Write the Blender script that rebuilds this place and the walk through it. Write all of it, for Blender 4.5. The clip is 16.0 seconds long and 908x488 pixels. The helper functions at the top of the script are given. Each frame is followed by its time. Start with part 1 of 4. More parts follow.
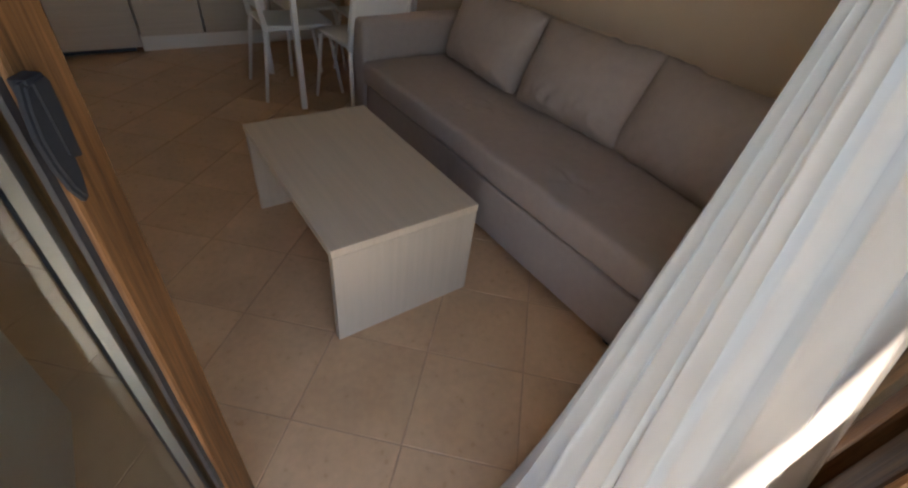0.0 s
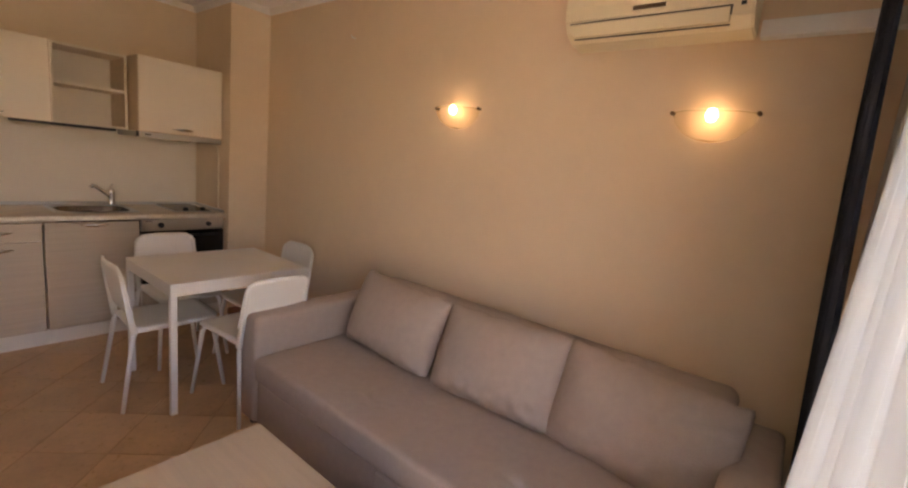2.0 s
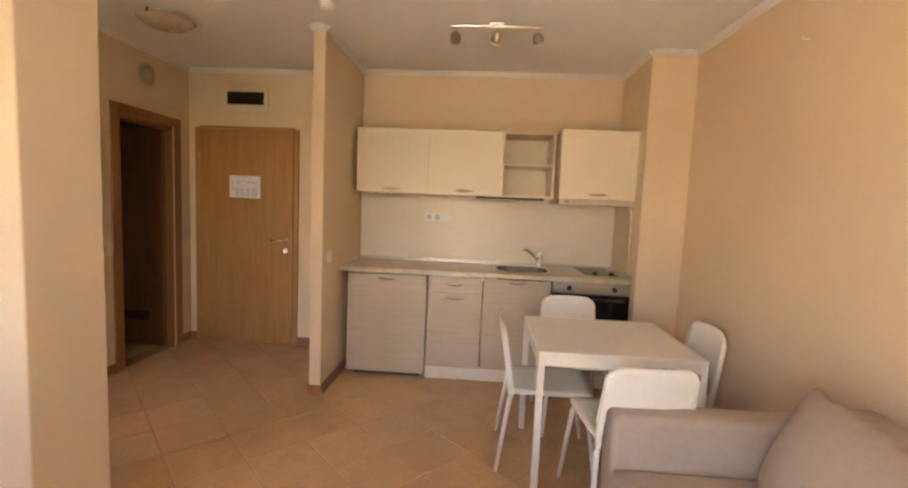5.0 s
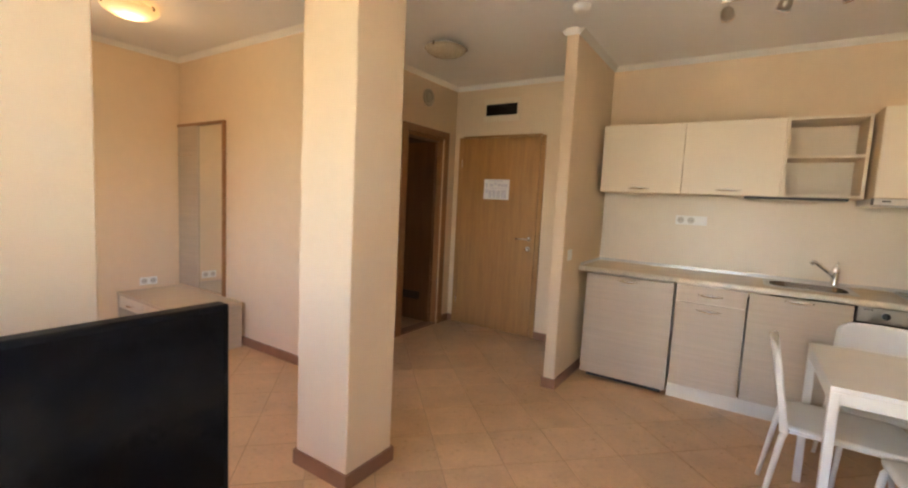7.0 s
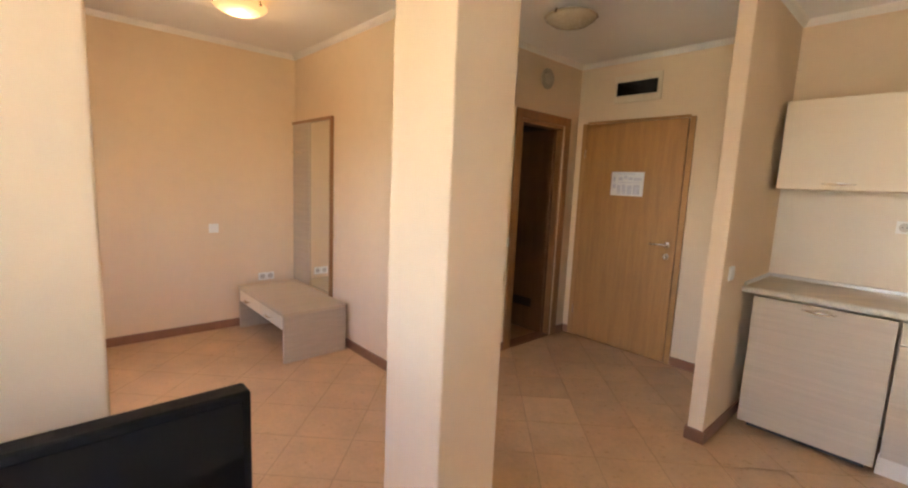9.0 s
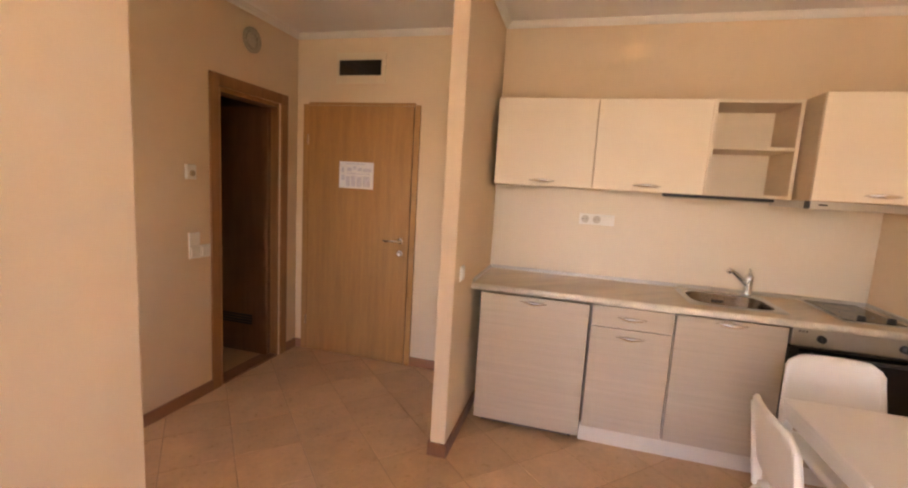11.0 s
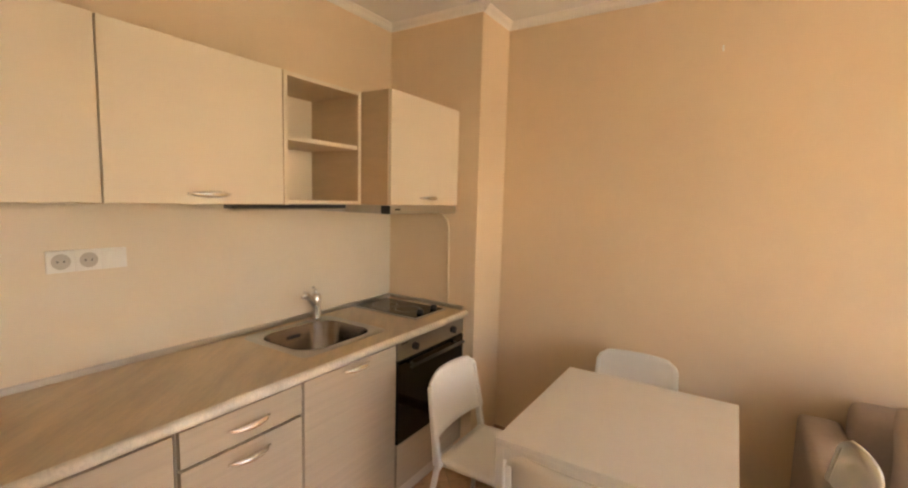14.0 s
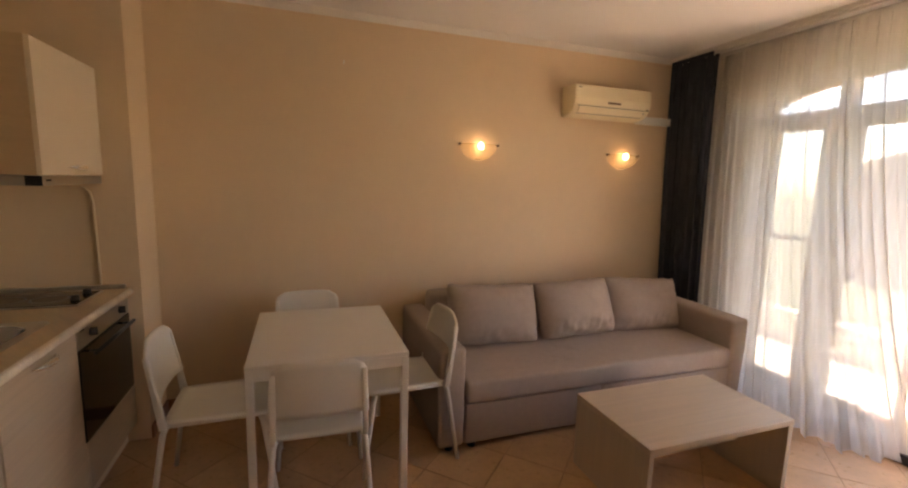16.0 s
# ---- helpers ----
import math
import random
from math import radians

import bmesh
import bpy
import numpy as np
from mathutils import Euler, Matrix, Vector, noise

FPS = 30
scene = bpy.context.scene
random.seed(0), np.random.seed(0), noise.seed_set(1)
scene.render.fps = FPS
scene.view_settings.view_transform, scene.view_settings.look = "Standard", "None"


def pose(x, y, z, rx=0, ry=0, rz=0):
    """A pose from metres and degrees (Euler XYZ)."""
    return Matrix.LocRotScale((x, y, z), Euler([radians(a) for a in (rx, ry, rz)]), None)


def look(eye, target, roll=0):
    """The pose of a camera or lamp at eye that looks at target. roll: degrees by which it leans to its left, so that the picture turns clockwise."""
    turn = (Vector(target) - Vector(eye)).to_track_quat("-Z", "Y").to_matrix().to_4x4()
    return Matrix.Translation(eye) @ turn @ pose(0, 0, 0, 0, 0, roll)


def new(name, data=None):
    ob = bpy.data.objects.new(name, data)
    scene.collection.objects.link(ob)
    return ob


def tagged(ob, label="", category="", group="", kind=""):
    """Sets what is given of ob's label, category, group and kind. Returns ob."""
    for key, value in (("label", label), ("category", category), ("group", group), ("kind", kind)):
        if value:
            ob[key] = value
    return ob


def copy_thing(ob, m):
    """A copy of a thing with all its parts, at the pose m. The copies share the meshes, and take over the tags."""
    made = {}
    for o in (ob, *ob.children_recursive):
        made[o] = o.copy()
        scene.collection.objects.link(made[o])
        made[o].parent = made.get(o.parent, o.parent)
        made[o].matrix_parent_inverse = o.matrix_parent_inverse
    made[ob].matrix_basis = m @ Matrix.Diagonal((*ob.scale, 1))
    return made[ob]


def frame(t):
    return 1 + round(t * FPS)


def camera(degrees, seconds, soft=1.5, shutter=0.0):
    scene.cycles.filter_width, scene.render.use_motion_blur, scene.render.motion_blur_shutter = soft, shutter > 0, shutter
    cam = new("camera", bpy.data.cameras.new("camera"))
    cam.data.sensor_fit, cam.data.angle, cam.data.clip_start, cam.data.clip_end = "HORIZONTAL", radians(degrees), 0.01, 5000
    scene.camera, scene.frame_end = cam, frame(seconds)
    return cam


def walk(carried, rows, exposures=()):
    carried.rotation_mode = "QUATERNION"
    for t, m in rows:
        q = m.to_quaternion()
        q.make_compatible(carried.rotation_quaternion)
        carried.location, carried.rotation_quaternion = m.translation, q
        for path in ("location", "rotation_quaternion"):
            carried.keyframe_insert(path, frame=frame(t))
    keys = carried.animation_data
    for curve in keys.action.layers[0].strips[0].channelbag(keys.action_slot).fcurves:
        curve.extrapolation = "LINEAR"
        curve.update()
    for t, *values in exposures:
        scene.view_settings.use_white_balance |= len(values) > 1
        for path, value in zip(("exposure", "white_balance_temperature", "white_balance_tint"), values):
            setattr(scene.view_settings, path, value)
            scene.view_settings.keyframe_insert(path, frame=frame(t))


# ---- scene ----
cam = camera(91.3, 16.0, soft=2.2)
PATH = [
    (0, (0.502, -4.75, 1.275), (1.485, -3.559, 0.003), 7.6),
    (0.3, (0.469, -4.567, 1.269), (1.543, -3.462, -0.005), 9.0),
    (0.5, (0.476, -4.527, 1.299), (1.545, -3.429, 0.014), 7.5),
    (0.8, (0.5, -4.475, 1.325), (1.592, -3.339, 0.092), 5.9),
    (1, (0.505, -4.44, 1.367), (1.667, -3.264, 0.242), 5.6),
    (1.5, (0.524, -4.41, 1.458), (1.871, -3.147, 0.688), 4.9),
    (2, (0.541, -4.427, 1.475), (2.095, -3.215, 1.136), 5.8),
    (2.5, (0.595, -4.369, 1.476), (2.192, -3.165, 1.497), 0.8),
    (3, (0.767, -4.268, 1.43), (2.376, -3.079, 1.417), 0.1),
    (3.5, (0.869, -4.129, 1.387), (2.372, -2.812, 1.305), -0.4),
    (4, (0.928, -4.006, 1.396), (1.979, -2.308, 1.298), -0.5),
    (4.5, (1.026, -4.025, 1.427), (1.389, -2.062, 1.291), 2.9),
    (5, (1.075, -4.066, 1.422), (0.962, -2.076, 1.247), 2.4),
    (5.2, (1.075, -4.099, 1.424), (0.83, -2.122, 1.243), 2.1),
    (7.3, (1.05, -4.123, 1.357), (-0.095, -2.498, 1.131), 3.2),
    (7.5, (1.043, -4.115, 1.367), (-0.138, -2.524, 1.099), 3.1),
    (8, (1.054, -4.046, 1.443), (-0.431, -2.737, 1.158), 1.7),
    (8.2, (1.014, -4.009, 1.447), (-0.525, -2.762, 1.166), 2.2),
    (10.3, (0.494, -3.299, 1.443), (-0.516, -1.592, 1.19), 2.7),
    (10.5, (0.516, -3.271, 1.46), (-0.385, -1.504, 1.202), 2.6),
    (11, (0.546, -3.182, 1.478), (0.028, -1.268, 1.216), 3.4),
    (11.5, (0.497, -3.042, 1.504), (0.381, -1.062, 1.246), 2.5),
    (12, (0.426, -2.916, 1.517), (0.372, -0.933, 1.26), 0.6),
    (12.5, (0.373, -2.699, 1.496), (0.533, -0.723, 1.234), 0.9),
    (13, (0.351, -2.389, 1.543), (0.833, -0.465, 1.284), 1.2),
    (13.5, (0.245, -2.134, 1.542), (1.361, -0.49, 1.314), 2.4),
    (14, (0.078, -1.897, 1.545), (1.757, -0.829, 1.344), 1.5),
    (14.5, (-0.085, -1.815, 1.531), (1.763, -1.077, 1.331), 0.8),
    (15, (-0.274, -1.683, 1.549), (1.694, -1.406, 1.322), 0.2),
    (15.5, (-0.421, -1.548, 1.532), (1.54, -1.85, 1.282), 0.5),
    (16, (-0.554, -1.489, 1.537), (1.315, -2.142, 1.253), 1.7),
]
EXPOSURES = [(0.0, 2.75, 7060, 18), (0.5, 3.9, 7480, 26), (1.0, 4.38, 7700, 28), (1.5, 4.13, 7900, 31), (2.5, 3.95, 8640, 36), (3.5, 4.35, 8320, 28), (4.0, 4.3, 9060, 29), (4.5, 4.7, 9590, 37), (5.0, 4.9, 8810, 28), (7.5, 5.05, 7390, 21), (8.0, 5.1, 7280, 21), (10.5, 5.05, 8310, 35), (11.0, 5.2, 8530, 38), (11.5, 5.25, 8110, 35), (12.0, 5.3, 6960, 27), (12.5, 5.3, 6200, 30), (13.0, 5.2, 5820, 25), (13.5, 5.05, 7060, 30), (14.0, 5.05, 9060, 27), (15.0, 4.95, 9900, 25), (15.5, 4.75, 9380, 27), (16.0, 3.85, 9440, 33)]
walk(cam, [(t, look(eye, target, roll)) for t, eye, target, roll in PATH], EXPOSURES)

# ---- world, sun, large lights ----
world = bpy.data.worlds.new("world")
scene.world = world
world.use_nodes = True
wn = world.node_tree
sky = wn.nodes.new("ShaderNodeTexSky")
sky.sky_type = "NISHITA"
sky.sun_disc = False
sky.sun_elevation = radians(56)
sky.sun_rotation = radians(102)
wn.links.new(sky.outputs[0], wn.nodes["Background"].inputs[0])
wn.nodes["Background"].inputs[1].default_value = 0.15

sun = new("sun", bpy.data.lights.new("sun", "SUN"))
sun.data.energy, sun.data.angle, sun.data.color = 5.0, radians(0.5), (1.0, 0.95, 0.87)
sun.matrix_world = look((0, 0, 0), (-0.55, 0.12, -0.83))


def point_lamp(name, place, watts, colour, radius):
    lamp = new(name, bpy.data.lights.new(name, "POINT"))
    lamp.data.energy, lamp.data.color, lamp.data.shadow_soft_size = watts, colour, radius
    lamp.location = place
    return lamp


WARM = (1.0, 0.70, 0.38)

# ---- materials ----


def material(name, colour, rough=0.5, metal=0.0, vary=0.08, scale=6.0, stretch=(1, 1, 1), bump=0.0, bump_scale=60.0, island=0.0, spec=0.5, coat=0.0, turn=0.0):
    """A surface with blotches and grain in its colour, uneven gloss and a fine relief."""
    m = bpy.data.materials.new(name)
    m.use_nodes = True
    nt, b = m.node_tree, m.node_tree.nodes["Principled BSDF"]
    N, L = nt.nodes.new, nt.links.new
    b.inputs["Roughness"].default_value, b.inputs["Metallic"].default_value = rough, metal
    b.inputs["Specular IOR Level"].default_value = spec
    b.inputs["Coat Weight"].default_value = coat
    tc, mp = N("ShaderNodeTexCoord"), N("ShaderNodeMapping")
    mp.inputs["Scale"].default_value = stretch
    mp.inputs["Rotation"].default_value = (0, 0, radians(turn))
    mp.vector_type = "TEXTURE" if turn else "POINT"
    if turn:
        mp.inputs["Scale"].default_value = [1 / k for k in stretch]
    if island:
        own, shift = N("ShaderNodeObjectInfo"), N("ShaderNodeMath")
        shift.operation = "MULTIPLY"
        shift.inputs[1].default_value = 40.0
        L(own.outputs["Random"], shift.inputs[0]), L(shift.outputs[0], mp.inputs["Location"])
    L(tc.outputs["Object"], mp.inputs[0])
    n1, n2 = N("ShaderNodeTexNoise"), N("ShaderNodeTexNoise")
    n1.inputs["Scale"].default_value, n1.inputs["Detail"].default_value = scale, 5
    n2.inputs["Scale"].default_value, n2.inputs["Detail"].default_value = scale * 9, 3
    L(mp.outputs[0], n1.inputs[0]), L(mp.outputs[0], n2.inputs[0])
    add = N("ShaderNodeMath")
    add.operation = "MULTIPLY_ADD"
    L(n1.outputs[0], add.inputs[0])
    add.inputs[1].default_value = 0.65
    half = N("ShaderNodeMath")
    half.operation = "MULTIPLY"
    L(n2.outputs[0], half.inputs[0])
    half.inputs[1].default_value = 0.35
    L(half.outputs[0], add.inputs[2])
    ramp = N("ShaderNodeMapRange")
    ramp.inputs[1].default_value, ramp.inputs[2].default_value = 0.3, 0.7
    ramp.inputs[3].default_value, ramp.inputs[4].default_value = 1 - vary, 1 + vary
    L(add.outputs[0], ramp.inputs[0])
    last = ramp.outputs[0]
    if island:
        info, r2, mul = N("ShaderNodeObjectInfo"), N("ShaderNodeMapRange"), N("ShaderNodeMath")
        r2.inputs[3].default_value, r2.inputs[4].default_value = 1 - island, 1 + island
        L(info.outputs["Random"], r2.inputs[0])
        mul.operation = "MULTIPLY"
        L(last, mul.inputs[0]), L(r2.outputs[0], mul.inputs[1])
        last = mul.outputs[0]
    vm = N("ShaderNodeVectorMath")
    vm.operation = "SCALE"
    vm.inputs[0].default_value = colour
    L(last, vm.inputs["Scale"])
    L(vm.outputs[0], b.inputs["Base Color"])
    rr = N("ShaderNodeMapRange")
    rr.inputs[1].default_value, rr.inputs[2].default_value = 0.3, 0.7
    spread = 0.012 if metal > 0.5 else 0.06
    rr.inputs[3].default_value, rr.inputs[4].default_value = max(rough - spread, 0.02), min(rough + spread, 1)
    L(n2.outputs[0], rr.inputs[0])
    L(rr.outputs[0], b.inputs["Roughness"])
    if bump:
        n3, bp = N("ShaderNodeTexNoise"), N("ShaderNodeBump")
        n3.inputs["Scale"].default_value, n3.inputs["Detail"].default_value = bump_scale, 4
        L(mp.outputs[0], n3.inputs[0])
        bp.inputs["Strength"].default_value, bp.inputs["Distance"].default_value = bump, 0.004
        L(n3.outputs[0], bp.inputs["Height"]), L(bp.outputs[0], b.inputs["Normal"])
    return m


def glowing(name, colour, strength):
    m = bpy.data.materials.new(name)
    m.use_nodes = True
    b = m.node_tree.nodes["Principled BSDF"]
    b.inputs["Base Color"].default_value = (0.9, 0.85, 0.75, 1)
    b.inputs["Emission Color"].default_value, b.inputs["Emission Strength"].default_value = (*colour, 1), strength
    return m


def sheer_material():
    m = bpy.data.materials.new("sheer_voile")
    m.use_nodes = True
    nt = m.node_tree
    N, L = nt.nodes.new, nt.links.new
    nt.nodes.remove(nt.nodes["Principled BSDF"])
    tr, tl, df, a, c = N("ShaderNodeBsdfTransparent"), N("ShaderNodeBsdfTranslucent"), N("ShaderNodeBsdfDiffuse"), N("ShaderNodeMixShader"), N("ShaderNodeMixShader")
    tl.inputs[0].default_value = df.inputs[0].default_value = (0.76, 0.735, 0.69, 1)
    tc, mp, n = N("ShaderNodeTexCoord"), N("ShaderNodeMapping"), N("ShaderNodeTexNoise")
    mp.inputs["Scale"].default_value = (30, 30, 0.7)
    L(tc.outputs["Object"], mp.inputs[0]), L(mp.outputs[0], n.inputs[0])
    n.inputs["Scale"].default_value = 1.0
    r = N("ShaderNodeMapRange")
    r.inputs[3].default_value, r.inputs[4].default_value = 0.70, 0.95
    L(n.outputs[0], r.inputs[0])
    a.inputs[0].default_value = 0.5
    L(tl.outputs[0], a.inputs[1]), L(df.outputs[0], a.inputs[2])
    L(r.outputs[0], c.inputs[0]), L(tr.outputs[0], c.inputs[1]), L(a.outputs[0], c.inputs[2])
    L(c.outputs[0], nt.nodes["Material Output"].inputs[0])
    return m


def lamp_glass_material(name, colour, clear):
    """Thin frosted glass that lets the bulb show through and takes up its light."""
    m = bpy.data.materials.new(name)
    m.use_nodes = True
    nt = m.node_tree
    N, L = nt.nodes.new, nt.links.new
    nt.nodes.remove(nt.nodes["Principled BSDF"])
    tr, tl, df, a, c = N("ShaderNodeBsdfTransparent"), N("ShaderNodeBsdfTranslucent"), N("ShaderNodeBsdfDiffuse"), N("ShaderNodeMixShader"), N("ShaderNodeMixShader")
    tr.inputs[0].default_value = (1.0, 0.95, 0.86, 1)
    tl.inputs[0].default_value = df.inputs[0].default_value = (*colour, 1)
    a.inputs[0].default_value, c.inputs[0].default_value = 0.35, clear
    L(tl.outputs[0], a.inputs[1]), L(df.outputs[0], a.inputs[2])
    L(a.outputs[0], c.inputs[1]), L(tr.outputs[0], c.inputs[2])
    L(c.outputs[0], nt.nodes["Material Output"].inputs[0])
    return m


def glass_material(name, tint=(0.985, 0.99, 0.985), rough=0.0):
    """Thin pane: clear, with a gloss that grows at grazing angles."""
    m = bpy.data.materials.new(name)
    m.use_nodes = True
    nt = m.node_tree
    N, L = nt.nodes.new, nt.links.new
    nt.nodes.remove(nt.nodes["Principled BSDF"])
    tr, gl, mx, lw = N("ShaderNodeBsdfTransparent"), N("ShaderNodeBsdfGlossy"), N("ShaderNodeMixShader"), N("ShaderNodeLayerWeight")
    steep, share = N("ShaderNodeMath"), N("ShaderNodeMath")
    tr.inputs[0].default_value = (*tint, 1)
    gl.inputs["Roughness"].default_value = rough
    lw.inputs["Blend"].default_value = 0.5
    steep.operation, share.operation = "POWER", "MULTIPLY_ADD"
    steep.inputs[1].default_value, share.inputs[1].default_value, share.inputs[2].default_value = 4.5, 0.75, 0.045
    L(lw.outputs["Facing"], steep.inputs[0]), L(steep.outputs[0], share.inputs[0]), L(share.outputs[0], mx.inputs[0])
    L(tr.outputs[0], mx.inputs[1]), L(gl.outputs[0], mx.inputs[2])
    L(mx.outputs[0], nt.nodes["Material Output"].inputs[0])
    return m


def mirror_material():
    m = bpy.data.materials.new("mirror_silver")
    m.use_nodes = True
    b = m.node_tree.nodes["Principled BSDF"]
    b.inputs["Base Color"].default_value = (0.88, 0.9, 0.88, 1)
    b.inputs["Metallic"].default_value, b.inputs["Roughness"].default_value = 1.0, 0.02
    return m


WALL = material("peach_wall_paint", (0.80, 0.62, 0.43), 0.85, vary=0.035, scale=1.3, bump=0.12, bump_scale=90, spec=0.2)
CEIL = material("white_ceiling_paint", (0.86, 0.84, 0.81), 0.9, vary=0.02, scale=1.5, bump=0.05, spec=0.2)
CORNICE = material("white_cornice_plaster", (0.82, 0.78, 0.72), 0.8, vary=0.03)
TILE = material("beige_ceramic_tile", (0.61, 0.376, 0.203), 0.33, vary=0.15, scale=4.5, island=0.05, spec=0.45)
GROUT = material("brown_grout", (0.46, 0.285, 0.16), 0.9, vary=0.15)
PAINTEDPL = material("cream_painted_plastic", (0.80, 0.66, 0.48), 0.6, vary=0.03)
SKIRT = material("brown_skirting_tile", (0.30, 0.135, 0.072), 0.35, vary=0.14, scale=9)
OAK = material("oak_door_veneer", (0.44, 0.215, 0.070), 0.42, vary=0.17, scale=3.0, stretch=(9, 9, 0.7), bump=0.04, bump_scale=30)
OAKDARK = material("oak_casing_veneer", (0.34, 0.155, 0.058), 0.42, vary=0.15, scale=3.0, stretch=(9, 9, 0.7), bump=0.04, bump_scale=30)
BALWOOD = material("varnished_window_wood", (0.105, 0.049, 0.018), 0.55, vary=0.75, scale=7.0, stretch=(22, 22, 0.7), bump=0.2, bump_scale=12, spec=0.15)
CREAM = material("cream_laminate", (0.81, 0.69, 0.53), 0.4, vary=0.012, scale=4, stretch=(0.6, 4, 8))
WENGE = material("pale_grained_laminate", (0.54, 0.435, 0.325), 0.42, vary=0.085, scale=3.2, stretch=(0.5, 2, 16))
WENGEV = material("pale_grained_laminate_along", (0.60, 0.475, 0.335), 0.42, vary=0.075, scale=3.2, stretch=(16, 0.6, 2))
WENGEZ = material("pale_grained_laminate_upright", (0.55, 0.44, 0.32), 0.42, vary=0.075, scale=3.2, stretch=(16, 16, 0.5))
PLINTH = material("white_plinth_laminate", (0.78, 0.70, 0.60), 0.45, vary=0.04)
COUNTER = material("travertine_worktop_laminate", (0.66, 0.51, 0.345), 0.35, vary=0.2, scale=2.0, stretch=(1.0, 6, 3), bump=0.03, turn=38)
WORKEDGE = material("pale_worktop_edge", (0.80, 0.72, 0.60), 0.4, vary=0.24, scale=11)
SPLASH = material("cream_splashback_panel", (0.79, 0.685, 0.545), 0.35, vary=0.02)
STEEL = material("brushed_steel", (0.60, 0.57, 0.53), 0.3, metal=1.0, vary=0.02, scale=8)
NICKEL = material("dark_nickel", (0.42, 0.37, 0.31), 0.3, metal=1.0, vary=0.05)
# rim steel darkened in colour to imitate the bowl's dark reflections
BOWLSTEEL = material("darkened_bowl_steel", (0.24, 0.22, 0.20), 0.24, metal=1.0, vary=0.05, scale=8)
# casing oak again, darkened in colour for the unlit bathroom
SHADEOAK = material("shade_darkened_oak", (0.23, 0.108, 0.05), 0.5, vary=0.2, scale=3.0, stretch=(9, 9, 0.7))
INSERT = material("grey_socket_insert", (0.60, 0.55, 0.48), 0.45, vary=0.05)
CHROME = material("satin_chrome", (0.88, 0.86, 0.83), 0.26, metal=1.0, vary=0.03)
BLACKGLASS = material("black_oven_glass", (0.008, 0.008, 0.009), 0.08, vary=0.1, spec=0.6)
MATTEBLACK = material("matt_black_plastic", (0.014, 0.015, 0.017), 0.6, vary=0.1, spec=0.18)
BLACKPL = material("black_plastic", (0.018, 0.018, 0.02), 0.4, vary=0.1)
WHITEPL = material("white_plastic", (0.86, 0.84, 0.79), 0.4, vary=0.03)
CHAIRPL = material("white_chair_plastic", (0.82, 0.79, 0.72), 0.42, vary=0.02, bump=0.03, bump_scale=200)
CHAIRST = material("white_powder_coated_steel", (0.82, 0.79, 0.73), 0.38, vary=0.03)
FABRIC = material("taupe_sofa_fabric", (0.44, 0.357, 0.303), 1.0, vary=0.05, scale=30, bump=0.5, bump_scale=220, spec=0.03)
DRAPE = material("navy_blackout_drape", (0.046, 0.050, 0.066), 0.9, vary=0.15, scale=9, bump=0.3, bump_scale=300, spec=0.15)
SHEER = sheer_material()
GLASS = glass_material("window_glass")
DOORGLASS = glass_material("pale_green_door_glass", (0.80, 0.85, 0.85))
# tint added to dim and cool the overbright outside
DIMGLASS = glass_material("blue_grey_dimming_glass", (0.64, 0.71, 0.75))
CARCASS = material("tan_cabinet_carcass", (0.70, 0.51, 0.32), 0.45, vary=0.06, scale=3.2, stretch=(2, 2, 10))
MIRROR = mirror_material()
ACPL = material("yellowed_ac_plastic", (0.80, 0.69, 0.47), 0.4, vary=0.03, scale=3)
LAMPGLASS = lamp_glass_material("lit_frosted_glass", (0.90, 0.84, 0.72), 0.84)
BULB = glowing("lit_bulb", (1.0, 0.76, 0.44), 1.1)
LAMPOFF = material("frosted_lamp_glass", (0.50, 0.42, 0.31), 0.25, vary=0.1, scale=12)
BRASS = material("dark_bronze_metal", (0.16, 0.10, 0.06), 0.4, metal=0.7, vary=0.1)
PAPER = material("white_paper", (0.82, 0.80, 0.82), 0.8, vary=0.03)
INK = material("grey_blue_print", (0.64, 0.62, 0.70), 0.8, vary=0.2, scale=40)
TVSCREEN = material("black_tv_screen", (0.004, 0.004, 0.005), 0.16, vary=0.1, spec=0.22)
HOBRING = material("printed_grey_ring", (0.10, 0.095, 0.09), 0.4, vary=0.1)
TVCASE = material("black_tv_casing", (0.006, 0.006, 0.007), 0.5, vary=0.1, spec=0.12)
# wall colour carries the darkness of the unlit bathroom
BATHSHADE = material("shade_dark_bathroom_wall", (0.12, 0.075, 0.05), 0.4, vary=0.2)
OUTWALL = material("white_outside_render", (0.75, 0.70, 0.62), 0.9, vary=0.06)
OUTTILE = material("pale_balcony_tile", (0.70, 0.64, 0.55), 0.6, vary=0.1)
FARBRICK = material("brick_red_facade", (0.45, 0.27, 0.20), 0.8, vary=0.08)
GREEN = material("dull_green_ground", (0.16, 0.17, 0.11), 0.9, vary=0.25, scale=0.4)

# ---- mesh tools ----


def mesh_object(name, bm, mat, parent=None, label="", smooth=False):
    me = bpy.data.meshes.new(name)
    bm.normal_update()
    bm.to_mesh(me)
    bm.free()
    me.materials.append(mat)
    if smooth:
        for p in me.polygons:
            p.use_smooth = True
    ob = new(name, me)
    ob.parent = parent
    if label:
        ob["label"] = label
    return ob


